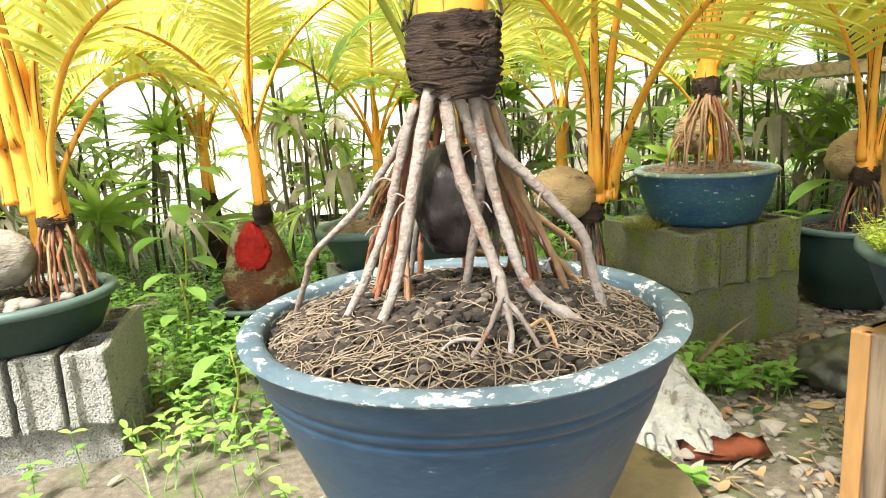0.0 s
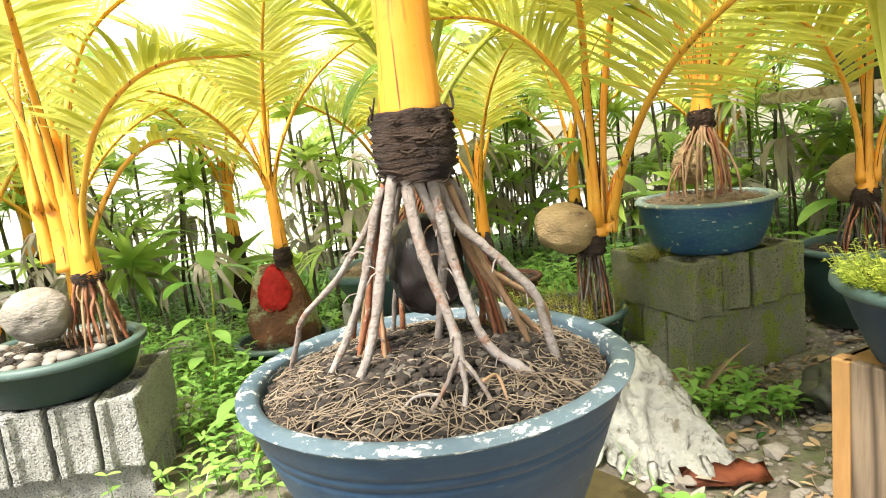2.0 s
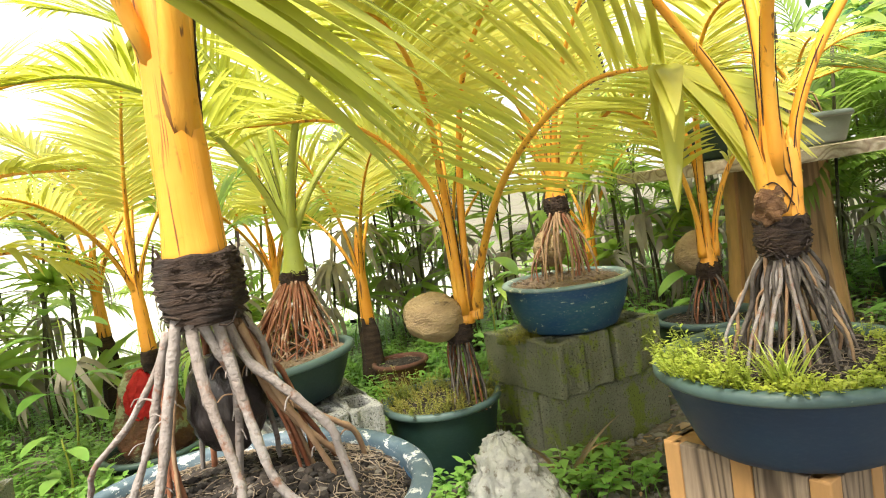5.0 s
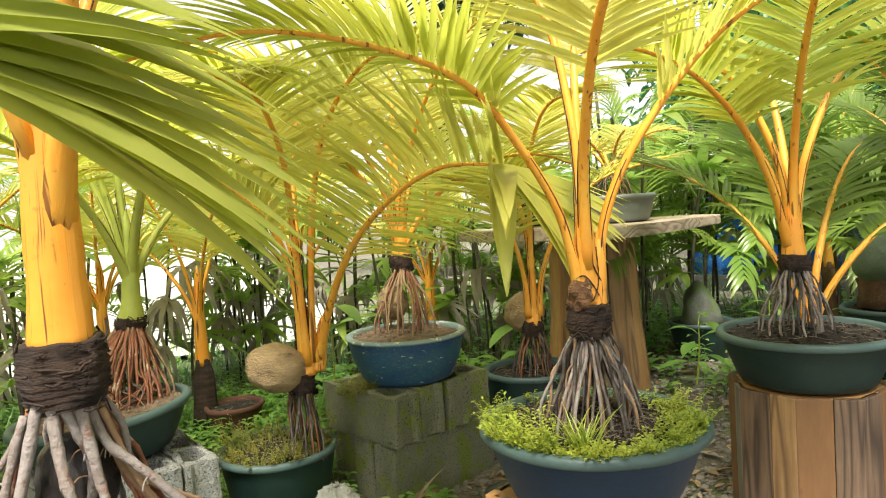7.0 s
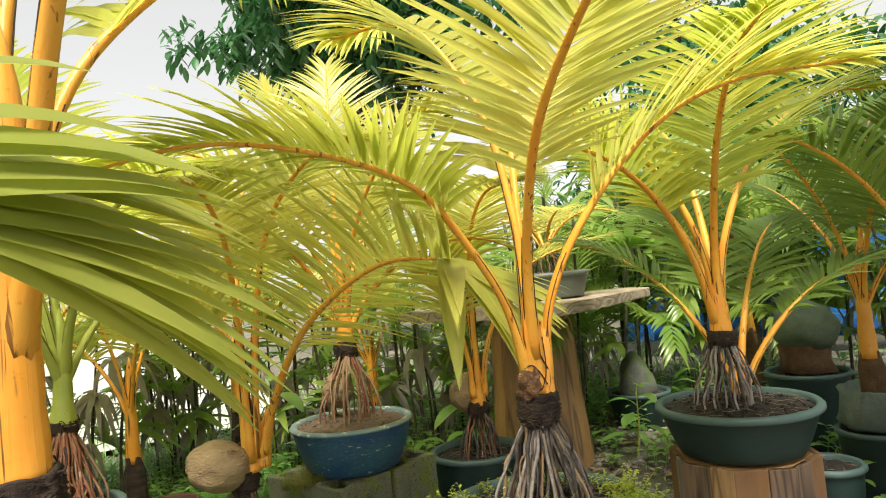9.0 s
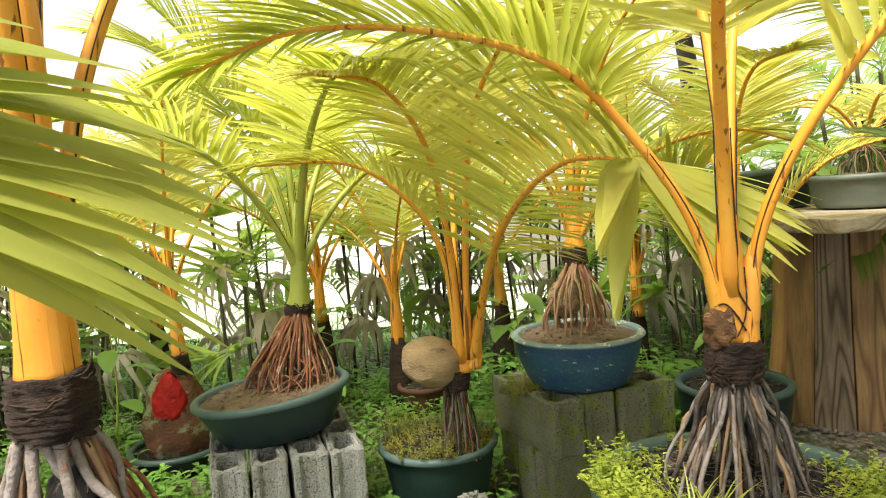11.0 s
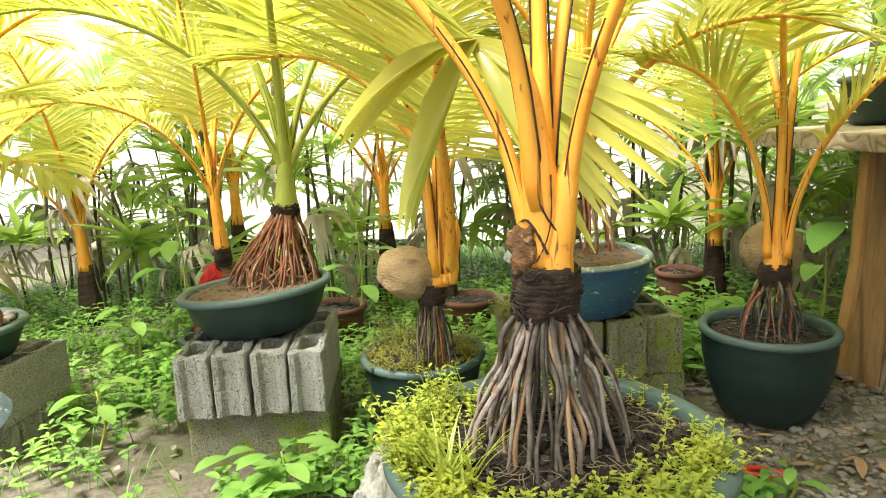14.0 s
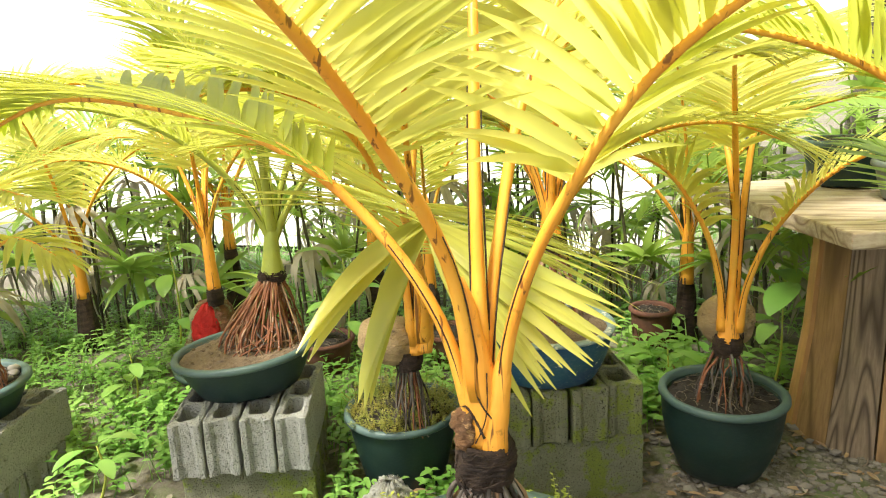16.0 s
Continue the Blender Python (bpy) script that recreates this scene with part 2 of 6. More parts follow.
M = dict(
    orange=streaked("golden_sheath", (0.76, 0.31, 0.03), (0.82, 0.40, 0.055), (0.10, 0.035, 0.01)),
    petiole=streaked("golden_petiole", (0.76, 0.31, 0.028), (0.80, 0.44, 0.06), (0.16, 0.055, 0.012), cut=0.62),
    green_stem=streaked("green_sheath", (0.42, 0.45, 0.08), (0.30, 0.36, 0.06), (0.09, 0.07, 0.02), cut=0.68),
    gold_leaf=leafy("golden_leaflet", (0.77, 0.72, 0.17), (0.62, 0.665, 0.155), (0.42, 0.24, 0.08), 0.70, 0.62),
    lime_leaf=leafy("lime_leaflet", (0.70, 0.70, 0.11), (0.52, 0.61, 0.10), (0.40, 0.25, 0.09), 0.71, 0.62),
    olive_leaf=leafy("olive_leaflet", (0.54, 0.56, 0.12), (0.40, 0.48, 0.10), (0.30, 0.16, 0.06), 0.70, 0.6),
    green_leaf=leafy("green_leaflet", (0.22, 0.34, 0.06), (0.30, 0.42, 0.08), (0.35, 0.24, 0.1), 0.72),
    shrub_leaf=leafy("shrub_leaf", (0.27, 0.45, 0.085), (0.50, 0.62, 0.14), None, 0.7, 0.62, 2.0),
    tree_leaf=leafy("tree_leaf", (0.045, 0.165, 0.055), (0.11, 0.29, 0.085), None, 0.7, 0.4, 1.0),
    weed_leaf=leafy("weed_leaf", (0.21, 0.45, 0.085), (0.37, 0.585, 0.145), (0.4, 0.4, 0.1), 0.72, 0.4, 3.0),
    fern_leaf=leafy("pot_herb_leaf", (0.58, 0.64, 0.10), (0.38, 0.50, 0.08), None, 0.7, 0.4, 9.0),
    moss_weed=leafy("thin_weed", (0.28, 0.34, 0.06), (0.50, 0.42, 0.10), None, 0.7, 0.35, 12.0),
    dry_leaf=leafy("dry_leaf", (0.50, 0.45, 0.37), (0.30, 0.25, 0.19), None, 0.7, 0.25, 6.0, 0.8),
    brown_leaf=leafy("fallen_leaf", (0.34, 0.19, 0.09), (0.50, 0.38, 0.22), None, 0.7, 0.15, 9.0, 0.8),
    fibre=surface("dark_fibre", (0.02, 0.011, 0.008), (0.085, 0.05, 0.032), 14, 160, 0.9, 1.0, 0.006, (1, 1, 4)),
    husk=surface("coconut_husk", (0.43, 0.31, 0.16), (0.28, 0.19, 0.10), 9, 70, 0.8, 1.0, 0.008, (1, 1, 2.5), (0.12, 0.08, 0.045), 14, 0.6),
    husk_grey=surface("weathered_grey_husk", (0.36, 0.33, 0.29), (0.22, 0.20, 0.17), 9, 70, 0.85, 1.0, 0.007, (1, 1, 2.5), (0.12, 0.10, 0.08), 14, 0.62),
    husk_green=surface("grey_green_husk", (0.13, 0.17, 0.10), (0.08, 0.11, 0.065), 9, 70, 0.7, 0.6, 0.004),
    nut_dark=surface("dark_shell", (0.022, 0.018, 0.018), (0.075, 0.062, 0.06), 12, 90, 0.33, 0.7, 0.004, (1, 1, 0.4), (0.16, 0.14, 0.13), 40, 0.69),
    husk_brown=surface("ragged_husk", (0.23, 0.115, 0.05), (0.10, 0.05, 0.025), 22, 120, 0.9, 1.0, 0.008, (1, 1, 2), (0.40, 0.24, 0.11), 30, 0.6),
    nut_brown=surface("brown_shell", (0.12, 0.06, 0.03), (0.22, 0.12, 0.055), 20, 150, 0.9, 1.0, 0.006),
    root_grey=surface("grey_root", (0.36, 0.325, 0.305), (0.20, 0.15, 0.125), 16, 140, 0.8, 1.0, 0.004, (1, 1, 1), (0.21, 0.12, 0.085), 44, 0.58),
    root_red=surface("red_root", (0.20, 0.06, 0.025), (0.33, 0.14, 0.07), 16, 120, 0.7, 0.7, 0.003, (1, 1, 1), (0.45, 0.33, 0.25), 30, 0.6),
    root_dark=surface("dark_root", (0.026, 0.018, 0.014), (0.20, 0.17, 0.145), 14, 120, 0.85, 0.8, 0.003),
    root_tan=surface("tan_root", (0.40, 0.26, 0.15), (0.24, 0.13, 0.07), 14, 120, 0.85, 0.8, 0.003),
    straw=surface("dry_rootlet", (0.33, 0.26, 0.185), (0.15, 0.11, 0.078), 30, 160, 0.9, 0.4, 0.001),
    soil=surface("dark_potting_soil", (0.013, 0.010, 0.008), (0.042, 0.031, 0.024), 20, 120, 0.95, 1.0, 0.008, (1, 1, 1), (0.2, 0.16, 0.12), 60, 0.64),
    grit=granules("soil_granules", (0.010, 0.008, 0.006), (0.055, 0.042, 0.033), (0.16, 0.14, 0.115), 0.92),
    chaff=surface("brown_chaff", (0.19, 0.13, 0.085), (0.29, 0.21, 0.14), 20, 150, 0.95, 1.0, 0.008, (1, 1, 1), (0.08, 0.05, 0.03), 70, 0.6),
    pebble=surface("pebble", (0.30, 0.28, 0.25), (0.18, 0.16, 0.135), 12, 90, 0.7, 0.4, 0.002),
    clod=surface("earth_clod", (0.33, 0.30, 0.265), (0.17, 0.15, 0.125), 6, 60, 0.95, 0.6, 0.003, shift=False, spots=(0.3, 0.28, 0.25), spot_scale=14, spot_cut=0.64),
    blue=glazed("blue_glaze", (0.007, 0.031, 0.078), (0.030, 0.076, 0.135), (0.20, 0.27, 0.32), 0.655, 30.0, 0.33),
    blue_rim=glazed("chipped_rim", (0.038, 0.072, 0.105), (0.10, 0.145, 0.17), (0.50, 0.52, 0.51), 0.55, 44, 0.55),
    cobalt=glazed("cobalt_glaze", (0.008, 0.045, 0.15), (0.03, 0.11, 0.15), (0.52, 0.56, 0.42), 0.61, 30),
    cobalt_rim=glazed("worn_cobalt_rim", (0.25, 0.30, 0.27), (0.12, 0.22, 0.25), (0.60, 0.60, 0.50), 0.56, 30),
    plastic=glazed("green_plastic", (0.005, 0.020, 0.019), (0.011, 0.034, 0.030), (0.09, 0.13, 0.11), 0.71, 20, 0.42),
    plastic_rim=glazed("faded_plastic_rim", (0.04, 0.08, 0.078), (0.085, 0.135, 0.125), (0.22, 0.27, 0.23), 0.66, 24, 0.4),
    plastic_blue=glazed("blue_plastic", (0.006, 0.020, 0.055), (0.012, 0.036, 0.075), (0.10, 0.15, 0.18), 0.71, 20, 0.46),
    pale_plastic=glazed("grey_green_plastic", (0.08, 0.10, 0.085), (0.13, 0.155, 0.135), (0.26, 0.28, 0.25), 0.68, 20, 0.45),
    grow_bag=surface("pale_green_cloth_bag", (0.20, 0.25, 0.20), (0.13, 0.17, 0.14), 9, 60, 0.9, 0.7, 0.006, (1, 1, 1), (0.16, 0.17, 0.12), 12, 0.6),
    terracotta=surface("terracotta", (0.15, 0.06, 0.04), (0.09, 0.045, 0.03), 10, 80, 0.85, 0.4, 0.002),
    concrete=surface("hollow_block", (0.46, 0.465, 0.44), (0.35, 0.355, 0.33), 5, 130, 0.95, 1.0, 0.006, (1, 1, 1), (0.20, 0.21, 0.16), 9, 0.62, pits=(0.11, 0.11, 0.10)),
    mossy=surface("mossy_block", (0.31, 0.31, 0.225), (0.20, 0.21, 0.125), 5, 130, 0.95, 1.0, 0.006, (1, 1, 1), (0.22, 0.27, 0.055), 8, 0.525, pits=(0.05, 0.055, 0.035)),
    worn_stump=surface("worn_stump_wood", (0.40, 0.30, 0.19), (0.26, 0.21, 0.15), 7, 60, 0.85, 0.7, 0.004, (1, 1, 0.3), (0.14, 0.11, 0.07), 9, 0.6),
    # tan wood again, with the shade on the eight-sided post put into its colour
    shade_wood=surface("shaded_tan_wood", (0.24, 0.12, 0.045), (0.16, 0.085, 0.038), 6, 60, 0.7, 0.4, 0.003, (1, 1, 0.2), (0.09, 0.05, 0.03), 14, 0.62),
    tan_wood=surface("tan_wood", (0.52, 0.29, 0.11), (0.42, 0.23, 0.09), 5, 60, 0.6, 0.3, 0.002, (1, 1, 0.25)),
    grain_wood=wood("weathered_grain", (0.34, 0.255, 0.175), (0.25, 0.185, 0.13), (0.06, 0.04, 0.028)),
    # weathered grain again, darkened in colour for the shade on that post
    shaded_grain=wood("shaded_weathered_grain", (0.20, 0.13, 0.08), (0.14, 0.09, 0.06), (0.04, 0.026, 0.018)),
    grey_wood=wood("grey_grain", (0.26, 0.24, 0.22), (0.20, 0.18, 0.16), (0.09, 0.075, 0.06), 12),
    brown_wood=wood("brown_grain", (0.40, 0.25, 0.115), (0.30, 0.175, 0.08), (0.13, 0.075, 0.035), 18),
    slab_wood=wood("slab_grain", (0.50, 0.43, 0.33), (0.38, 0.31, 0.22), (0.20, 0.14, 0.09), 16, run=(0.1, 1, 1)),
    bark=surface("bark", (0.10, 0.085, 0.065), (0.06, 0.05, 0.04), 10, 60, 0.95, 1.0, 0.006, (1, 1, 0.3)),
    cane=surface("dark_cane", (0.045, 0.038, 0.026), (0.16, 0.155, 0.085), 8, 60, 0.8, 0.6, 0.003),
    cloth=surface("dirty_white_cloth", (0.78, 0.78, 0.73), (0.64, 0.635, 0.58), 9, 75, 0.95, 1.0, 0.008, (1, 1, 1), (0.30, 0.27, 0.21), 22, 0.60),
    rust=surface("rust_red_sheet", (0.40, 0.11, 0.04), (0.2, 0.06, 0.03), 8, 60, 0.8, 0.5, 0.003),
    red=surface("red_paint", (0.75, 0.025, 0.02), (0.62, 0.02, 0.015), 12, 60, 0.7, 0.9, 0.006),
    red_plastic=surface("red_plastic", (0.7, 0.06, 0.03), (0.6, 0.04, 0.02), 8, 60, 0.4, 0.1, 0.001),
    rough_husk=surface("rough_mossy_husk", (0.22, 0.09, 0.045), (0.09, 0.045, 0.025), 12, 60, 0.95, 1.0, 0.01, (1, 1, 1.5), (0.27, 0.29, 0.16), 7, 0.55),
    bag=surface("black_plastic_bag", (0.06, 0.065, 0.05), (0.13, 0.135, 0.10), 9, 50, 0.4, 0.6, 0.006),
    tarp=surface("blue_tarp", (0.03, 0.2, 0.6), (0.05, 0.28, 0.7), 4, 30, 0.5, 0.4, 0.004),
    stone=surface("grey_stone", (0.16, 0.175, 0.14), (0.10, 0.11, 0.085), 6, 60, 0.9, 0.9, 0.006, (1, 1, 1), (0.11, 0.15, 0.05), 9, 0.55),
)


def ground_material():
    m, n, l, p = nodes_of("damp_earth")
    v = coords(n, l, (1, 1, 1), False)
    f1, f2, f3 = noise_tex(n, l, v, 1.3), noise_tex(n, l, v, 45, 10, 0.75), noise_tex(n, l, v, 3.4, 8, 0.7)
    c = mix(n, l, ramp(n, l, f1, [(0.35, G3(0)), (0.65, G3(1))]), (0.16, 0.138, 0.108), (0.26, 0.232, 0.188))
    c = mix(n, l, ramp(n, l, f2, [(0.4, G3(0)), (0.65, G3(0.8))]), c, (0.06, 0.048, 0.035))
    c = mix(n, l, ramp(n, l, f3, [(0.5, G3(0)), (0.62, G3(0.85))]), c, (0.12, 0.16, 0.05))
    l.new(c, p.inputs["Base Color"])
    p.inputs["Roughness"].default_value = 0.95
    bump(n, l, p, f2, 0.9, 0.012)
    return m


M["earth"] = ground_material()
M["yard"] = surface("pale_concrete_yard", (0.62, 0.62, 0.55), (0.48, 0.50, 0.41), 0.5, 12, 0.9, 0.3, 0.004, shift=False)


# ---- building helpers ----
def finish(bm, name, material, smooth=True):
    me = bpy.data.meshes.new(name)
    bm.to_mesh(me)
    bm.free()
    me.materials.append(M[material])
    if smooth:
        me.polygons.foreach_set("use_smooth", [True] * len(me.polygons))
    return me


def thing(name, x, y, z, label, category, group="", kind=""):
    """An Empty at a thing's base, which parents its parts."""
    ob = new(name)
    ob.location = (x, y, z)
    ob.empty_display_size = 0.05
    return tagged(ob, label, category, group, kind)


def attach(ob, parent):
    """Parents ob, built in world metres, without moving it."""
    ob.parent = parent
    if parent.parent is None:
        ob.matrix_parent_inverse = Matrix.LocRotScale(parent.location, parent.rotation_euler, parent.scale).inverted()
    return ob


def part(name, bm, material, parent, label="", smooth=True):
    ob = attach(new(name, finish(bm, name, material, smooth)), parent)
    return tagged(ob, label)


def single(name, bm, material, label, category, group="", kind="", smooth=True):
    """A top-level thing that is one mesh."""
    return tagged(new(name, finish(bm, name, material, smooth)), label, category, group, kind)


def spline(pts, n):
    """n + 1 points on a smooth curve through pts."""
    p = [Vector(q) for q in pts]
    p = [p[0] * 2 - p[1]] + p + [p[-1] * 2 - p[-2]]
    out = []
    segs = len(p) - 3
    for i in range(n + 1):
        u = i / n * segs
        k = min(int(u), segs - 1)
        u -= k
        a, b, c, d = p[k:k + 4]
        out.append(0.5 * ((2 * b) + (c - a) * u + (2 * a - 5 * b + 4 * c - d) * u * u + (3 * b - a - 3 * c + d) * u ** 3))
    return out


def tube(bm, pts, radii, sides=7, flat=1.0, cap=True):
    """A tube through pts; radii: one for each point; flat: squash across."""
    rings = []
    up = Vector((0, 0, 1))
    last = None
    for i, q in enumerate(pts):
        t = (pts[min(i + 1, len(pts) - 1)] - pts[max(i - 1, 0)]).normalized()
        s = last - t * last.dot(t) if last is not None else t.cross(up if abs(t.z) < 0.95 else Vector((1, 0, 0)))
        s.normalize()
        last = s
        w = t.cross(s)
        r = radii[i]
        rings.append([bm.verts.new(q + s * r * math.cos(2 * math.pi * k / sides) + w * r * flat * math.sin(2 * math.pi * k / sides)) for k in range(sides)])
    for a, b in zip(rings, rings[1:]):
        for k in range(sides):
            bm.faces.new((a[k], a[(k + 1) % sides], b[(k + 1) % sides], b[k]))
    if cap:
        bm.faces.new(rings[0][::-1])
        bm.faces.new(rings[-1])


def lathe(bm, profile, centre, sides=56, jit=0.0, rng=None, oval=1.0):
    """Turns (radius, height) pairs round the upright axis through centre; a radius of 0 closes the end."""
    rings = []
    for r, z in profile:
        if r <= 1e-6:
            rings.append([bm.verts.new((centre[0], centre[1], centre[2] + z))])
            continue
        ring = []
        for k in range(sides):
            a = 2 * math.pi * k / sides
            rr = r + (jit * noise.noise(Vector((math.cos(a) * 2.5, math.sin(a) * 2.5, z * 22 + r * 9 + centre[0] * 5))) if jit else 0)
            ring.append(bm.verts.new((centre[0] + rr * math.cos(a), centre[1] + rr * oval * math.sin(a), centre[2] + z)))
        rings.append(ring)
    for a, b in zip(rings, rings[1:]):
        if len(a) == 1 and len(b) == 1:
            continue
        for k in range(sides):
            k2 = (k + 1) % sides
            if len(a) == 1:
                bm.faces.new((a[0], b[k2], b[k]))
            elif len(b) == 1:
                bm.faces.new((a[k], a[k2], b[0]))
            else:
                bm.faces.new((a[k], a[k2], b[k2], b[k]))


def blob(bm, centre, rx, ry, rz, rough=0.1, freq=3.0, seed=0.0, sub=3, tilt=None):
    """A lumpy closed body."""
    made = bmesh.ops.create_icosphere(bm, subdivisions=sub, radius=1.0)["verts"]
    for v in made:
        d = v.co.normalized()
        k = 1 + rough * noise.noise(d * freq + Vector((seed, seed * 1.7, -seed)))
        q = Vector((d.x * rx * k, d.y * ry * k, d.z * rz * k))
        if tilt is not None:
            q = tilt @ q
        v.co = q + Vector(centre)


def box(bm, lo, hi, bevel=0.0):
    made = bmesh.ops.create_cube(bm, size=1.0)["verts"]
    for v in made:
        v.co = Vector([lo[i] + (v.co[i] + 0.5) * (hi[i] - lo[i]) for i in range(3)])
    if bevel:
        es = {e for v in made for e in v.link_edges}
        bmesh.ops.bevel(bm, geom=list(es), offset=bevel, segments=2, affect="EDGES", profile=0.6)


def move_all(bm, m):
    bmesh.ops.transform(bm, matrix=m, verts=bm.verts)


def raw(bm, verts, faces):
    vs = [bm.verts.new(v) for v in verts]
    for f in faces:
        bm.faces.new([vs[i] for i in f])


def blade(bm, root, way, up, length, width, drop=0.3, fold=0.25, segs=4, shape=0.0):
    """A strap leaf with a folded midrib, bent by its weight. shape 0: strap; 1: oval leaf."""
    p, d = Vector(root), way.normalized()
    side = d.cross(up)
    if side.length < 1e-4:
        side = d.cross(Vector((1, 0.3, 0)))
    side.normalize()
    rows = []
    for i in range(segs + 1):
        u = i / segs
        w = width * ((1 - shape) * (min(1, u * 5 + 0.35) * (1 - u ** 2.2) + 0.02) + shape * (math.sin(math.pi * min(0.98, u * 0.93 + 0.05)) ** 0.8))
        nrm = side.cross(d).normalized()
        rows.append((bm.verts.new(p - side * w / 2 + nrm * w * fold), bm.verts.new(p.copy()), bm.verts.new(p + side * w / 2 + nrm * w * fold)))
        p = p + d * length / segs
        d = (d + Vector((0, 0, -drop / segs))).normalized()
    for a, b in zip(rows, rows[1:]):
        bm.faces.new((a[0], a[1], b[1], b[0]))
        bm.faces.new((a[1], a[2], b[2], b[1]))


def ground_z(x, y):
    s = lambda a, b, v: max(0.0, min(1.0, (v - a) / (b - a)))
    rise = 0.10 * s(0.95, 1.4, x) * s(1.6, 2.3, y)
    return rise + 0.012 * noise.noise(Vector((x * 2.3, y * 2.3, 0)))


# ---- the setting ----
def ground():
    near = np.concatenate([-np.geomspace(400, 3.2, 14), np.linspace(-3, 4.2, 110), np.geomspace(4.5, 400, 14)])
    far = np.concatenate([-np.geomspace(400, 1.2, 10), np.linspace(-1, 4.2, 90), np.geomspace(4.5, 5.4, 3), np.geomspace(8, 600, 12)])
    bm = bmesh.new()
    grid = [[bm.verts.new((x, y, ground_z(x, y) + (0.012 * noise.fractal(Vector((x * 9, y * 9, 3)), 1.0, 2.0, 3) if -3 < x < 4.2 and -1 < y < 4.2 else 0.0))) for y in far] for x in near]
    for i in range(len(near) - 1):
        for j in range(len(far) - 1):
            bm.faces.new((grid[i][j], grid[i + 1][j], grid[i + 1][j + 1], grid[i][j + 1]))
    single("ground", bm, "earth", "bare damp brown earth with green patches", "ground", kind="structure")
    bm = bmesh.new()
    raw(bm, [(-400, 4.9, 0.06), (1.6, 4.9, 0.06), (7, 30, 0.06), (400, 3000, 0.06), (-3000, 3000, 0.06), (-3000, 60, 0.06)], [(0, 1, 2, 3, 4, 5)])
    single("pavement", bm, "yard", "pale sunlit concrete yard beyond the shrubs", "pavement", kind="structure", smooth=False)


ground()


# ---- hollow blocks ----
def block_mesh(name, material, w, ln, h, cells=3, seed=0):
    """A hollow block on its bed, cells upwards, with grooved ends."""
    bm = bmesh.new()
    rng = random.Random(seed)
    t, g = 0.02, 0.012
    hw, hl = w / 2, ln / 2
    end = [(-hw, 0), (-hw * 0.62, 0), (-hw * 0.36, g), (hw * 0.36, g), (hw * 0.62, 0), (hw, 0)]
    outer = [(x, -hl + o) for x, o in end] + [(x, hl - o) for x, o in reversed(end)]
    span = (ln - 2 * (t + g) - (cells - 1) * t) / cells
    holes = []
    for c in range(cells):
        y0 = -hl + t + g + c * (span + t)
        cx, r = hw - t, 0.012
        holes.append([(-cx + r, y0), (cx - r, y0), (cx, y0 + r), (cx, y0 + span - r), (cx - r, y0 + span), (-cx + r, y0 + span), (-cx, y0 + span - r), (-cx, y0 + r)])
    for z, up in ((0, False), (h, True)):
        edges = []
        for loop in [outer] + holes:
            vs = [bm.verts.new((x, y, z)) for x, y in loop]
            edges += [bm.edges.new((vs[i], vs[(i + 1) % len(vs)])) for i in range(len(vs))]
        bmesh.ops.triangle_fill(bm, use_beauty=True, use_dissolve=False, edges=edges)
    bm.verts.ensure_lookup_table()
    k = 0
    n = len(bm.verts) // 2
    for loop in [outer] + holes:
        c = len(loop)
        for i in range(c):
            a, b = k + i, k + (i + 1) % c
            bm.faces.new((bm.verts[a], bm.verts[b], bm.verts[n + b], bm.verts[n + a]))
        k += c
    bmesh.ops.recalc_face_normals(bm, faces=bm.faces)
    sharp = [e for e in bm.edges if len(e.link_faces) == 2 and e.calc_face_angle(0) > 1.0]
    bmesh.ops.bevel(bm, geom=sharp, offset=0.005, segments=2, affect="EDGES", profile=0.5)
    bmesh.ops.subdivide_edges(bm, edges=[e for e in bm.edges if e.calc_length() > 0.05], cuts=7, use_grid_fill=True)
    for v in bm.verts:
        big, fine = v.co * 26, v.co * 90
        rim_wear = 1.0 + 1.4 * (abs(v.co.z - h / 2) > h / 2 - 0.012)
        v.co += Vector((noise.noise(big + Vector((seed, 0, 0))), noise.noise(big + Vector((0, seed, 5))), noise.noise(big + Vector((9, 0, seed))))) * 0.0028 * rim_wear
        v.co += Vector((noise.noise(fine + Vector((seed, 0, 0))), noise.noise(fine + Vector((0, seed, 5))), noise.noise(fine + Vector((9, 0, seed))))) * 0.0018
    return finish(bm, name, material, False)


def blocks(rows, material, w, ln, h, label, group):
    """rows: x, y, z, yaw, pitch, roll of each block's base centre."""
    meshes = [block_mesh("hollow_block", material, w - 0.010, ln, h, 3, s) for s in (1, 2, 3)]
    for i, (x, y, z, yaw, rx, ry) in enumerate(rows):
        ob = new("hollow_block", meshes[i % 3])
        ob.matrix_world = pose(x, y, z, rx, ry, yaw)
        tagged(ob, label, "concrete block", group)


def along(x, y, yaw, dx, dy):
    c, s = math.cos(radians(yaw)), math.sin(radians(yaw))
    return x + dx * c - dy * s, y + dx * s + dy * c


# middle stack: four blocks on edge over blocks laid across
CW, CH, CL, CYAW = 0.105, 0.182, 0.40, 21.0
CX, CY = -0.235, 1.535
rows = []
for i in range(4):
    x, y = along(CX, CY, CYAW, CW * (i + 0.5), CL / 2 + 0.004 * (i % 2))
    rows.append((x, y, 0.172, CYAW + (0.6, -0.4, 0.2, -1.0)[i], 1.0 if i == 3 else 0, 0))
blocks(rows, "concrete", CW, CL, CH, "grey hollow concrete block with open cells, under a pot", "blocks of the middle stack")
rows = []
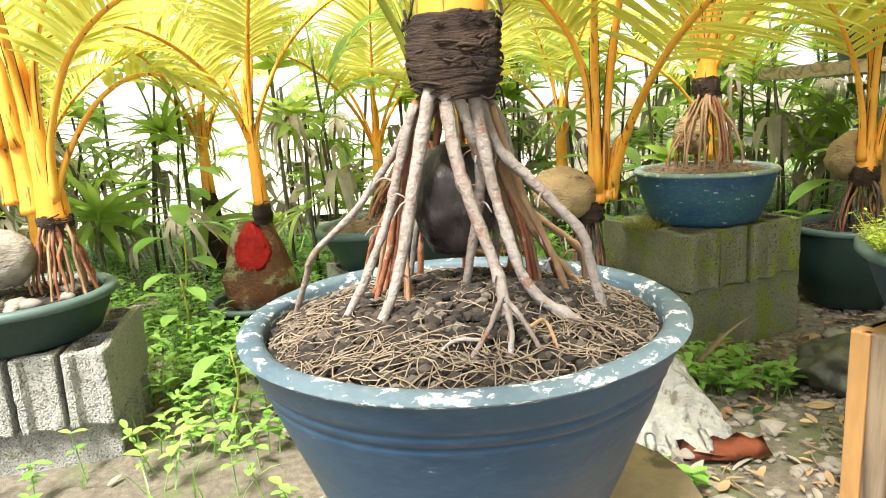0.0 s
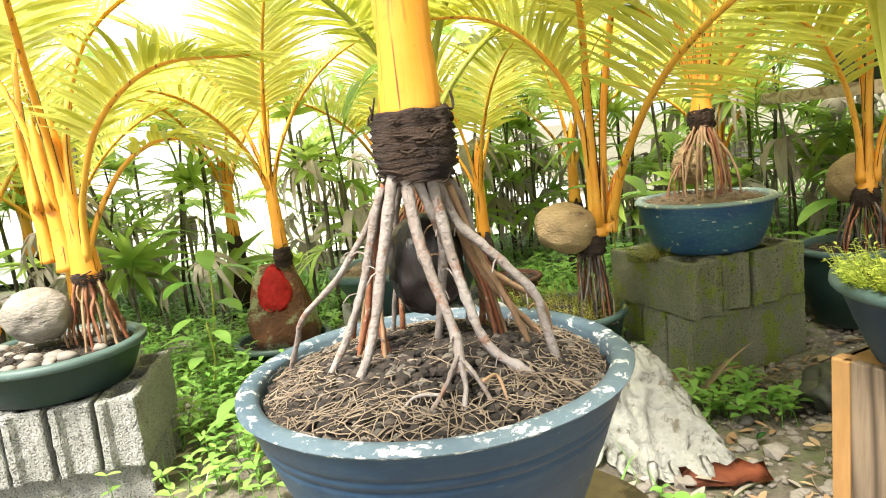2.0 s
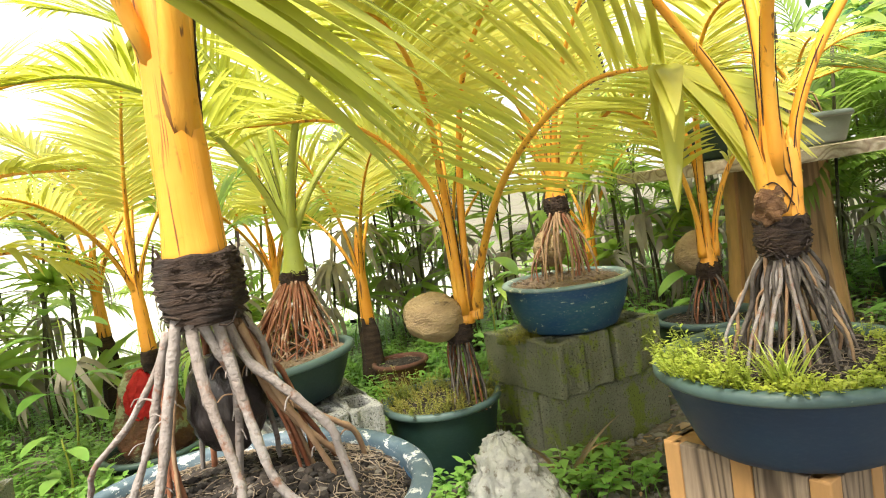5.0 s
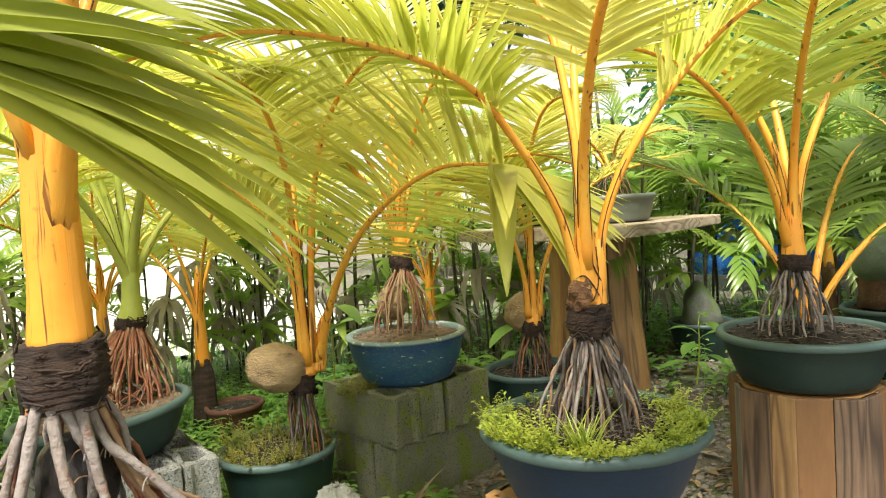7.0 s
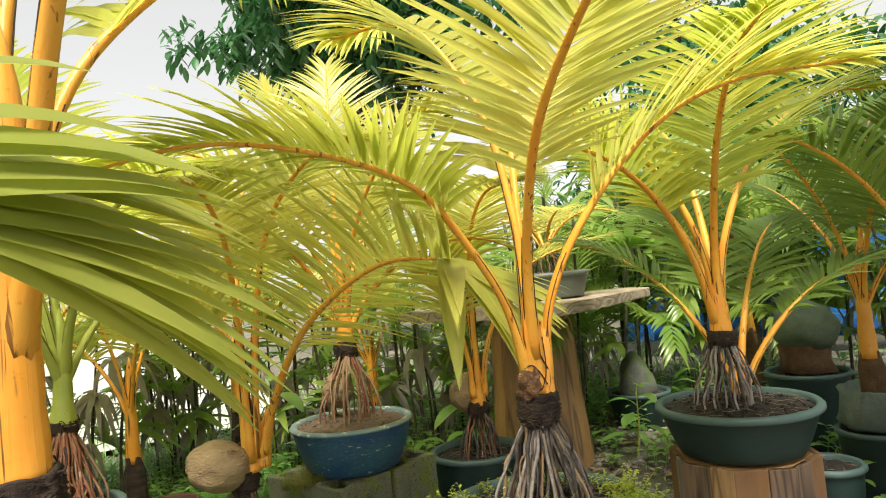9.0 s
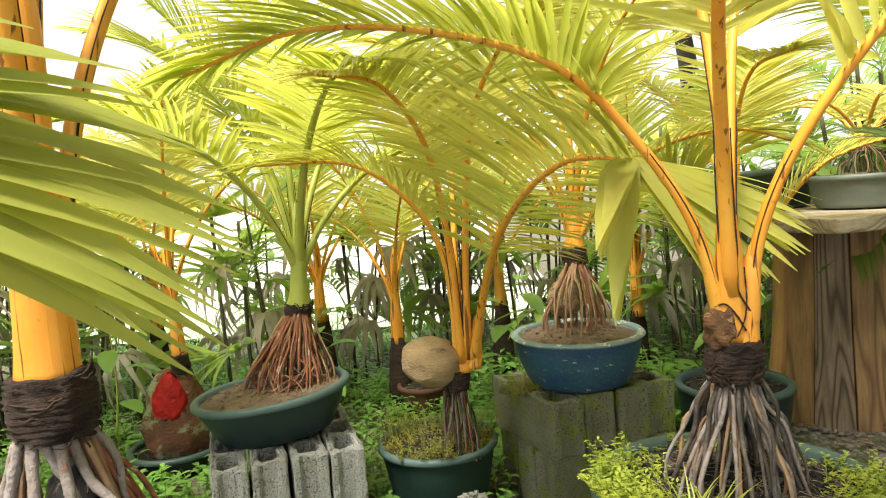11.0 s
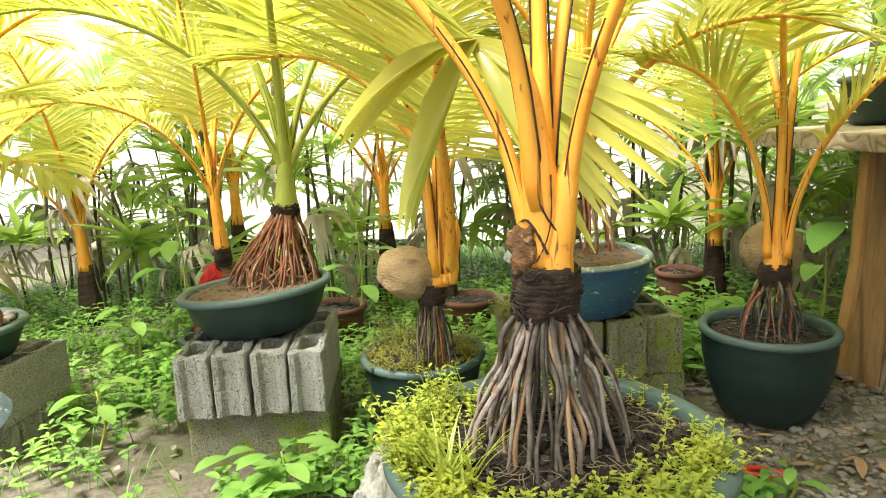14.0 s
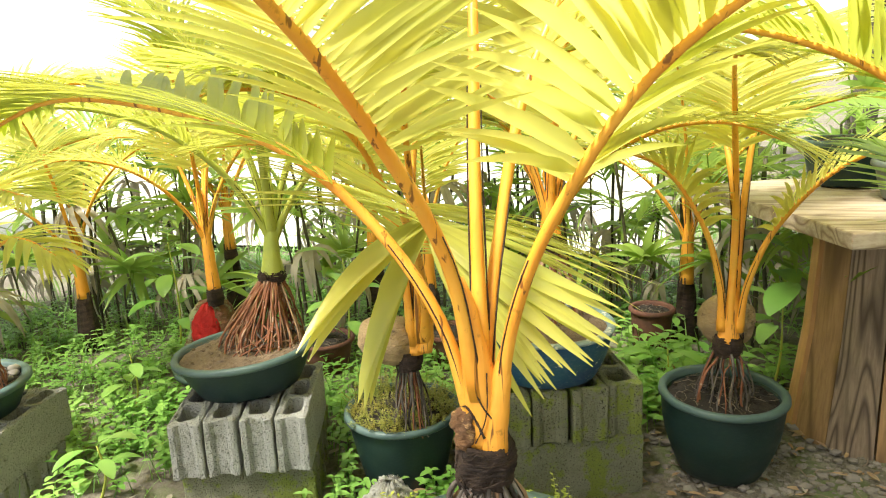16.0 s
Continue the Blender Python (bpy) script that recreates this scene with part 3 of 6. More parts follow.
for i in range(4):
    x, y = along(CX, CY, CYAW, 0.215, 0.035 + CW * (i + 0.5))
    rows.append((x, y, -0.012, CYAW + 90, 0, 0))
blocks(rows, "mossy", CW, CL, CH, "grey hollow concrete block bearing other blocks", "blocks of the middle stack")
# stack under the cobalt pot
RW, RH, RL, RYAW = 0.118, 0.172, 0.40, 24.0
RX, RY = 0.68, 1.83
rows = []
for i in range(4):
    x, y = along(RX, RY, RYAW, RW * (i + 0.5), RL / 2 + (0, 0.006, -0.004, 0.012)[i])
    rows.append((x, y, 0.213, RYAW + (0.5, -0.6, 0.4, -0.8)[i], 0, 0))
blocks(rows, "mossy", RW, RL, RH, "mossy hollow concrete block in a stack under a blue pot", "blocks of the mossy stack")
rows = []
for i in range(3):
    x, y = along(RX, RY, RYAW, 0.238, 0.012 + RW * (i + 0.5))
    rows.append((x, y, 0.0, RYAW + 90, 0, 0))
blocks(rows, "mossy", RW, 0.47, 0.21, "mossy hollow concrete block bearing other blocks", "blocks of the mossy stack")
# stack under the pebbled pot
LYAW = 12.0
LX, LY = -1.22, 1.34
rows = []
for i in range(4):
    x, y = along(LX, LY, LYAW, CW * (i + 0.5), CL / 2)
    rows.append((x, y, 0.106, LYAW + (0.4, -0.7, 0.3, 0.9)[i], 0, 0))
blocks(rows, "concrete", CW, CL, CH, "grey hollow concrete block under a pebbled pot", "blocks of the far stack")
rows = []
for i in range(3):
    x, y = along(LX, LY, LYAW, 0.215, 0.03 + CW * (i + 0.5))
    rows.append((x, y, -0.076, LYAW + 90, 0, 0))
blocks(rows, "concrete", CW, CL, CH, "grey hollow concrete block sunk in the ground", "blocks of the far stack")


# ---- pots ----
def pot(x, y, rim, r, base, rb, body, lip, fill, label, lipw=0.022, ridges=0, soil_drop=0.02, mound=0.015, crumbs=60, straw=0, chip="soil", tilt=(0, 0), jit=0.0015, oval=1.0, seed=1, bulge=0.0, group="plant pots", lh=0.012, outer=0.0):
    """A round pot with body, lip and the soil in it. Returns the pot and its soil's height."""
    ob = thing("plant_pot", x, y, base, label, "plant pot", group)
    h = rim - base
    prof = [(0, 0.004), (rb * 0.9, 0.0), (rb, 0.006)]
    steps = 90 if ridges else 14
    for i in range(1, steps + 1):
        u = i / steps
        rr = rb + (r - (0.0015 if ridges else 0.006) - rb) * (u if ridges else u ** 0.85) + bulge * math.sin(math.pi * u)
        for g in range(ridges):
            rr -= 0.0022 * math.exp(-(((1 - u) * h - 0.034 - 0.013 * g) / 0.0028) ** 2)
        prof.append((rr, 0.006 + (h - 0.012) * u))
    inner = r - lipw
    prof += [(inner, h - 0.02), (inner - 0.012, h - 0.06), (min(inner * 0.9, rb + (r - rb) * 0.35 - 0.014), max(0.02, h * 0.35)), (0, max(0.018, h * 0.33))]
    bm = bmesh.new()
    lathe(bm, prof, (x, y, base), 64, jit, oval=oval)
    part("body", bm, body, ob)
    bm = bmesh.new()
    ro = r + 0.002
    lathe(bm, [(inner - 0.001, h - 0.028), (inner - 0.002, h - 0.004), (inner + 0.004, h), (ro - 0.006, h + 0.001), (ro, h - 0.005), (ro + 0.001, h - 0.004 - lh), (ro - 0.003, h - 0.008 - lh), (inner + 0.006, h - 0.010 - lh), (inner - 0.001, h - 0.028)], (x, y, base), 64, jit * 1.5, oval=oval)
    part("rim", bm, lip, ob, "worn paler rim")
    rng = random.Random(seed)
    top = h - soil_drop
    bm = bmesh.new()
    prof = [(0, top + mound)] + [(inner * k / 12, top + mound * (1 - (k / 12) ** 2)) for k in range(1, 13)]
    lathe(bm, prof, (x, y, base), 60, 0.0, oval=oval)
    for v in bm.verts:
        v.co.z += 0.006 * noise.fractal(v.co * 45, 1.0, 2.0, 4)
        rr = math.hypot(v.co.x - x, v.co.y - y)
        if rr > inner * 0.97:
            v.co.z -= 0.004
    part("soil", bm, fill, ob)
    if crumbs:
        bm = bmesh.new()
        for _ in range(crumbs):
            a, q = rng.random() * 6.283, inner * 0.95 * math.sqrt(rng.random())
            s = rng.uniform(0.0022, 0.0072)
            blob(bm, (x + q * math.cos(a), y + q * math.sin(a) * oval, base + top + mound * (1 - (q / inner) ** 2) + s * 0.55), s, s * rng.uniform(0.6, 1), s * 0.75, 0.6, 2, rng.random() * 9, 1)
        tagged(part("grit", bm, chip, ob, smooth=False), kind="stuff")
    if straw:
        bm = bmesh.new()
        for _ in range(straw):
            a, q = rng.random() * 6.283, inner * 0.96 * math.sqrt(rng.random())
            if q < inner * outer and rng.random() < 0.75:
                q = inner * rng.uniform(0.6, 0.95)
            px, py = x + q * math.cos(a), y + q * math.sin(a) * oval
            t, ln = rng.random() * 6.283, rng.uniform(0.02, 0.075)
            pts = []
            for k in range(5):
                u = k / 4 - 0.5
                tt = t + u * rng.uniform(-1.2, 1.2)
                sx, sy = px + u * ln * math.cos(tt), py + u * ln * math.sin(tt)
                d = math.hypot(sx - x, sy - y)
                if d > inner * 0.96:
                    sx, sy = x + (sx - x) * inner * 0.96 / d, y + (sy - y) * inner * 0.96 / d
                    d = inner * 0.96
                pts.append(Vector((sx, sy, base + top + mound * (1 - (d / inner) ** 2) + 0.004 + rng.uniform(0, 0.006))))
            rr = rng.uniform(0.0003, 0.0008)
            tube(bm, spline(pts, 6), [rr] * 7, 4)
        tagged(part("straw", bm, "straw", ob), kind="stuff")
    if tilt != (0, 0):
        ob.rotation_euler = (radians(tilt[0]), radians(tilt[1]), 0)
    return ob, base + top + mound


# ---- palms ----
def frond(plant, pts, n=34, leaf=0.30, start=0.38, width=0.017, r0=0.011, r1=0.003, droop=0.5, material="gold_leaf", stalk="petiole", spread=(68, 22), lift=0.25, seed=0, sides="both", segs=5, tip=0.35, first=0.55, lift2=None, margin=True):
    """A feather leaf: a stalk through pts with paired leaflets from the fraction start of its length on."""
    rng = random.Random(seed * 7 + 3)
    n, width = int(n * 1.45), width * 0.86
    cv = spline(pts, 30)
    bm = bmesh.new()
    tube(bm, cv, [r0 * (1 - u) ** 0.8 + r1 + (0.5 * r0 * max(0, 1 - u * 9)) for u in [i / 30 for i in range(31)]], 7, 0.8)
    stem = part("frond", bm, stalk, plant)
    if margin and r0 > 0.008:
        bm = bmesh.new()
        for sg in (1, -1):
            line = []
            for k in range(1, int(30 * start * 0.85)):
                t = (cv[k + 1] - cv[k]).normalized()
                w = t.cross(Vector((0, 0, 1)))
                w = (w if w.length > 0.05 else Vector((1, 0.2, 0))).normalized()
                u = k / 30
                line.append(cv[k] + w * sg * (r0 * (1 - u) ** 0.8 + r1) * 0.93)
            if len(line) > 3:
                tube(bm, line, [0.0016 * (1 - 0.5 * k / len(line)) * (1 + 0.6 * noise.noise(Vector((k * 0.7, seed, sg)))) for k in range(len(line))], 4)
        part("sheath_edge", bm, "fibre", stem, "dark dry sheath edge")
    bm = bmesh.new()
    for i in range(n):
        u = i / (n - 1)
        s = (start + (1 - start) * u) * 30
        k = min(int(s), 29)
        p = cv[k].lerp(cv[k + 1], s - k)
        t = (cv[k + 1] - cv[k]).normalized()
        side = t.cross(Vector((0, 0, 1)))
        if side.length < 0.15:
            side = t.cross(Vector((0.3, 1, 0)))
        side.normalize()
        nrm = side.cross(t).normalized()
        ang = radians(spread[0] + (spread[1] - spread[0]) * u ** 1.3)
        ln = leaf * (first + (1 - first) * math.sin(math.pi * min(1, u * 1.6) / 2)) * (1 - (1 - tip) * max(0, u - 0.45) / 0.55)
        for sg in ((1, -1) if sides == "both" else ((1,) if sides == "right" else (-1,))):
            if rng.random() < 0.03:
                continue
            a = ang + rng.uniform(-0.09, 0.09)
            v = (lift if sg > 0 or lift2 is None else lift2) + rng.uniform(-0.12, 0.12)
            d = t * math.cos(a) + (side * sg * math.cos(v) + nrm * math.sin(v)) * math.sin(a)
            blade(bm, p + t * rng.uniform(-0.004, 0.004), d, nrm, ln * rng.uniform(0.9, 1.06), width * rng.uniform(0.8, 1.15), droop * rng.uniform(0.7, 1.3), 0.16, segs)
    ob = part("foliage", bm, material, stem)
    return stem


def fan_leaf(plant, stalk, tips, width, r0, material, seed, sag=0.02, stalk_mat="petiole", fill=0, face=(0.2, 0.3, 1)):
    """A leaf still half closed: broad blades that spread from the stalk's end to tips; fill: more blades between neighbours."""
    rng = random.Random(seed)
    for _ in range(fill):
        row = [Vector(q) for q in tips]
        tips = [row[0]]
        for p, q in zip(row, row[1:]):
            if (p - q).length < 0.14:
                tips.append(p.lerp(q, rng.uniform(0.35, 0.65)) + Vector((rng.uniform(-1, 1), rng.uniform(-1, 1), rng.uniform(-1, 1))) * 0.012)
            tips.append(q)
    cv = spline(stalk, 16)
    bm = bmesh.new()
    tube(bm, cv, [r0 * (1 - 0.6 * i / 16) for i in range(17)], 7, 0.8)
    stem = part("frond", bm, stalk_mat, plant)
    bm = bmesh.new()
    hub = cv[-1]
    for i, q in enumerate(tips):
        q = Vector(q)
        a = cv[12 + i % 5]
        d = q - a
        side = d.cross(Vector(face)).normalized()
        up = side.cross(d).normalized()
        rows = []
        for k in range(9):
            u = k / 8
            w = width * rng.uniform(0.92, 1.08) * (0.35 + 0.65 * min(1, u * 3)) * (1 - u ** 2.6) + 0.0015
            c = a + d * u + up * (sag * 4 * u * (1 - u))
            rows.append((bm.verts.new(c - side * w / 2 + up * w * 0.18), bm.verts.new(c), bm.verts.new(c + side * w / 2 + up * w * 0.18)))
        for x, y in zip(rows, rows[1:]):
            bm.faces.new((x[0], x[1], y[1], y[0]))
            bm.faces.new((x[1], x[2], y[2], y[1]))
    part("foliage", bm, material, stem)


def arc(p0, az, el, ln, bend, n=5):
    """Points of a stalk that starts at p0 towards az, el (degrees) and bends down by bend degrees on its way."""
    p = Vector(p0)
    out = [p.copy()]
    for i in range(n):
        e = radians(el - bend * ((i + 0.5) / n) ** 1.3)
        p = p + Vector((math.cos(radians(az)) * math.cos(e), math.sin(radians(az)) * math.cos(e), math.sin(e))) * (ln / n)
        out.append(p.copy())
    return out


def stem_part(plant, pts, radii, material="orange", sides=14):
    bm = bmesh.new()
    cv = spline(pts, 16)
    rr = [np.interp(i / 16, np.linspace(0, 1, len(radii)), radii) for i in range(17)]
    rr[-1], rr[-2], rr[-3] = 0.0015, rr[-2] * 0.55, rr[-3] * 0.85
    tube(bm, cv, rr, sides)
    for v in bm.verts:
        v.co += Vector((noise.noise(v.co * 25), noise.noise(v.co * 25 + Vector((7, 0, 0))), 0)) * 0.003
    return part("stem", bm, material, plant)


def collar(plant, x, y, z0, z1, r, seed=0, shreds=26):
    """The fibrous sheath round the foot of a stem: wound bands with torn ends."""
    rng = random.Random(seed)
    bm = bmesh.new()
    n = max(6, int((z1 - z0) / 0.008))
    prof = [(0, z0 - 0.004), (r * 0.55, z0)]
    for i in range(n + 1):
        u = i / n
        w = r * (0.74 + 0.30 * math.sin(math.pi * (0.12 + 0.72 * u)))
        prof += [(w, z0 + (z1 - z0) * (u * 0.96)), (w * 0.91, z0 + (z1 - z0) * (u * 0.96 + 0.5 / n * 0.9))]
    prof += [(r * 0.7, z1), (0, z1 - 0.01)]
    lathe(bm, [(a, b) for a, b in prof], (x, y, 0), 44, 0.006)
    for v in bm.verts:
        v.co += Vector((noise.noise(v.co * 70), noise.noise(v.co * 70 + Vector((3, 1, 0))), noise.noise(v.co * 40 + Vector((0, 8, 0))) * 1.6)) * 0.0035
    for _ in range(shreds):
        a = rng.random() * 6.283
        zz = rng.uniform(z0, z1)
        rr = r * rng.uniform(0.95, 1.01)
        pts = [Vector((x + rr * math.cos(a + k * 0.28), y + rr * math.sin(a + k * 0.28), zz + (rng.uniform(-0.004, 0.006)) * k)) for k in range(4)]
        q = rng.uniform(0.0008, 0.0022)
        tube(bm, spline(pts, 5), [q] * 6, 4)
    for _ in range(shreds // 2):
        a = rng.random() * 6.283
        p = Vector((x + r * 0.97 * math.cos(a), y + r * 0.97 * math.sin(a), z1 - 0.012))
        blade(bm, p, Vector((math.cos(a) * 0.1, math.sin(a) * 0.1, 1)), Vector((math.cos(a), math.sin(a), 0)), rng.uniform(0.005, 0.012), 0.012, 0.0, 0.1, 2)
    return part("fibre_collar", bm, "fibre", plant, "dark torn fibre wound round the stem foot")


def root(plant, a, b, r, material, seed, bow=0.25, wob=0.008, dive=0.012, foot=None):
    """A stilt root from a under the collar to b on the soil."""
    rng = random.Random(seed)
    a, b = Vector(a), Vector(b)
    flat = Vector((b.x - a.x, b.y - a.y, 0))
    mid = a.lerp(b, 0.5) + flat * bow * 0.5 + Vector((0, 0, bow * 0.10))
    pts = [a, a.lerp(mid, 0.5) + flat * 0.03, mid, mid.lerp(b, 0.55) + flat * 0.06, b, b + flat.normalized() * dive + Vector((0, 0, -dive))]
    for q in pts[1:4]:
        q += Vector((rng.uniform(-wob, wob), rng.uniform(-wob, wob), rng.uniform(-wob, wob)))
    cv = spline(pts, 20)
    rr = [r * 0.62 * (1.12 - 0.3 * i / 20) * (1 + 0.14 * noise.noise(Vector((i * 0.9, seed, 0)))) for i in range(21)]
    rr[-1] *= 0.6
    bm = bmesh.new()
    tube(bm, cv, rr, 7)
    for v in bm.verts:
        v.co += Vector((noise.noise(v.co * 120), noise.noise(v.co * 120 + Vector((5, 0, 0))), noise.noise(v.co * 120 + Vector((0, 5, 0))))) * r * 0.22
    return part("root", bm, material, plant)


def stilt(plant, pts, r, material, seed, n=22):
    """A knotted root along pts, a little thinner towards its foot."""
    cv = spline(pts, n)
    rr = [r * (1.12 - 0.28 * i / n) * (1 + 0.16 * noise.noise(Vector((i * 0.8, seed, 0))) + (0.16 if (i * 7 + seed) % 9 == 0 else 0)) for i in range(n + 1)]
    bm = bmesh.new()
    tube(bm, cv, rr, 8)
    for v in bm.verts:
        v.co += Vector((noise.noise(v.co * 130), noise.noise(v.co * 130 + Vector((5, 0, 0))), noise.noise(v.co * 130 + Vector((0, 5, 0))))) * r * 0.25
    return part("root", bm, material, plant)


def roots(plant, x, y, ztop, rtop, zsoil, rbase, n, r, mats, seed, bow=0.2, squash=1.0, cx=None, cy=None, skip=()):
    rng = random.Random(seed)
    for i in range(n):
        a = 2 * math.pi * (i + rng.uniform(-0.3, 0.3)) / n
        q = rtop * rng.uniform(0.35, 1.0)
        w = rbase * rng.uniform(0.55, 1.05)
        root(plant, (x + q * math.cos(a), y + q * math.sin(a), ztop), ((cx or x) + w * math.cos(a), (cy or y) + w * math.sin(a) * squash, zsoil), r * rng.uniform(0.6, 1.2), rng.choice(mats), seed * 100 + i, bow * rng.uniform(0.4, 1.3))


def nut(plant, centre, rx, ry, rz, material, seed=1, tilt=None, label=""):
    bm = bmesh.new()
    blob(bm, centre, rx, ry, rz, 0.10, 2.2, seed, 4, tilt)
    for v in bm.verts:
        d = (v.co - Vector(centre)).normalized()
        a = math.atan2(d.y, d.x)
        v.co += d * (0.0022 * math.sin(a * 13 + d.z * 3) * (1 - abs(d.z)) - 0.006 * max(0, 0.12 - abs(noise.noise(d * 3.1 + Vector((seed, 0, 2))))) / 0.12)
    return part("coconut", bm, material, plant, label)


# ---- the palm in the blue glazed pot ----
bm = bmesh.new()
lathe(bm, [(0, 0), (0.21, 0), (0.205, 0.12), (0.2, 0.3), (0.198, 0.338), (0.192, 0.346), (0, 0.348)], (0.07, 0.66, 0), 40, 0.008)
single("round_pedestal", bm, "worn_stump", "pale round wooden stump under the large blue pot", "stump")
MX, MY = 0.006, 0.63
pot(MX, MY, 0.588, 0.214, 0.349, 0.126, "blue", "blue_rim", "soil", "large round blue glazed pot with a chipped whitish rim", 0.019, 2, 0.022, 0.036, 3000, 620, "grit", seed=5, jit=0.002, lh=0.001, outer=0.66)
palm = thing("coconut_palm", MX, MY, 0.6, "golden coconut palm bonsai on tall grey stilt roots", "palm", "bonsai palms")
ZS = 0.598
collar(palm, 0.013, 0.62, 0.788, 0.862, 0.0445, 1, 40)
stem_part(palm, [(0.013, 0.62, 0.845), (0.014, 0.62, 0.93), (0.016, 0.622, 1.05), (0.02, 0.625, 1.2), (0.02, 0.63, 1.36)], [0.0345, 0.029, 0.0255, 0.0235, 0.019])
nut(palm, (0.006, 0.668, 0.689), 0.044, 0.044, 0.06, "nut_dark", 2, None, "dark smooth coconut hanging between the roots")
# stilt roots, each from the collar to its foot on the soil
STILTS = [
    ("root_grey", 0.0043, [(-0.024, 0.61, 0.784), (-0.046, 0.616, 0.746), (-0.071, 0.624, 0.713), (-0.096, 0.634, 0.683), (-0.138, 0.644, 0.646), (-0.152, 0.656, 0.615), (-0.172, 0.668, 0.57)]),
    ("root_grey", 0.0052, [(-0.026, 0.606, 0.786), (-0.044, 0.605, 0.729), (-0.054, 0.602, 0.693), (-0.069, 0.6, 0.657), (-0.086, 0.597, 0.621), (-0.113, 0.594, 0.577)]),
    ("root_grey", 0.0066, [(-0.010, 0.594, 0.797), (-0.022, 0.591, 0.749), (-0.032, 0.587, 0.709), (-0.042, 0.583, 0.664), (-0.052, 0.578, 0.629), (-0.073, 0.57, 0.58)]),
    ("root_grey", 0.0066, [(0.002, 0.594, 0.797), (0.007, 0.582, 0.747), (0.016, 0.569, 0.709), (0.03, 0.552, 0.666), (0.039, 0.534, 0.635), (0.041, 0.513, 0.612)]),
    ("root_grey", 0.0060, [(0.011, 0.594, 0.797), (0.025, 0.602, 0.755), (0.031, 0.613, 0.723), (0.028, 0.622, 0.69), (0.021, 0.63, 0.649), (0.012, 0.64, 0.602)]),
    ("root_grey", 0.0062, [(0.027, 0.6, 0.795), (0.038, 0.595, 0.724), (0.044, 0.589, 0.694), (0.052, 0.581, 0.664), (0.062, 0.572, 0.631), (0.078, 0.563, 0.609), (0.101, 0.553, 0.595), (0.128, 0.541, 0.575)]),
    ("root_grey", 0.0060, [(0.031, 0.615, 0.792), (0.048, 0.613, 0.743), (0.073, 0.611, 0.716), (0.098, 0.608, 0.688), (0.123, 0.604, 0.658), (0.13, 0.601, 0.628), (0.143, 0.596, 0.574)]),
    ("root_tan", 0.0050, [(0.036, 0.628, 0.788), (0.059, 0.636, 0.703), (0.076, 0.645, 0.67), (0.098, 0.656, 0.635), (0.117, 0.667, 0.61), (0.141, 0.682, 0.574)]),
    ("root_tan", 0.0045, [(0.040, 0.637, 0.785), (0.059, 0.649, 0.702), (0.095, 0.663, 0.663), (0.122, 0.679, 0.64), (0.141, 0.696, 0.617), (0.148, 0.715, 0.57)]),
    ("root_red", 0.0046, [(-0.022, 0.63, 0.788), (-0.04, 0.646, 0.741), (-0.052, 0.671, 0.70), (-0.084, 0.699, 0.643), (-0.108, 0.732, 0.57)]),
    ("root_red", 0.0046, [(-0.024, 0.625, 0.788), (-0.044, 0.631, 0.726), (-0.056, 0.639, 0.671), (-0.063, 0.649, 0.634), (-0.093, 0.662, 0.58)]),
    ("root_red", 0.0052, [(-0.018, 0.615, 0.792), (-0.036, 0.615, 0.727), (-0.045, 0.616, 0.674), (-0.046, 0.617, 0.635), (-0.040, 0.617, 0.588)]),
    ("root_red", 0.0046, [(0.038, 0.64, 0.786), (0.056, 0.653, 0.732), (0.066, 0.672, 0.693), (0.068, 0.695, 0.641), (0.061, 0.72, 0.59)]),
    ("root_red", 0.0040, [(-0.03, 0.618, 0.77), (-0.05, 0.625, 0.70), (-0.06, 0.628, 0.65), (-0.082, 0.63, 0.585)]),
    ("root_tan", 0.0042, [(0.044, 0.622, 0.78), (0.07, 0.628, 0.70), (0.088, 0.635, 0.66), (0.105, 0.64, 0.62), (0.118, 0.648, 0.58)]),
    ("root_grey", 0.0030, [(0.041, 0.515, 0.622), (0.044, 0.5, 0.6), (0.036, 0.474, 0.568)]),
    ("root_grey", 0.0026, [(0.041, 0.517, 0.626), (0.054, 0.509, 0.61), (0.072, 0.498, 0.576)]),
    ("root_grey", 0.0026, [(0.039, 0.517, 0.628), (0.023, 0.502, 0.6), (-0.004, 0.48, 0.572)]),
    ("root_grey", 0.0018, [(0.02, 0.5, 0.598), (-0.005, 0.502, 0.596), (-0.03, 0.49, 0.574)]),
    ("root_tan", 0.0020, [(0.06, 0.506, 0.605), (0.075, 0.52, 0.602), (0.085, 0.49, 0.572)]),
]
for i, (mt, r, pts) in enumerate(STILTS):
    stilt(palm, pts, r * 0.86, mt, 40 + i)
rng = random.Random(11)
for i in range(8):
    k = rng.uniform(-1, 1)
    stilt(palm, [(-0.022 - 0.004 * k, 0.622 + 0.01 * k, 0.785), (-0.040 - 0.008 * k, 0.626 + 0.014 * k, 0.72 + rng.uniform(-0.01, 0.01)), (-0.054 - 0.012 * k, 0.632 + 0.02 * k, 0.66 + rng.uniform(-0.01, 0.01)), (-0.068 - 0.024 * k, 0.638 + 0.03 * k, 0.582)], rng.uniform(0.002, 0.0036), rng.choice(["root_red", "root_red", "root_tan"]), 500 + i)
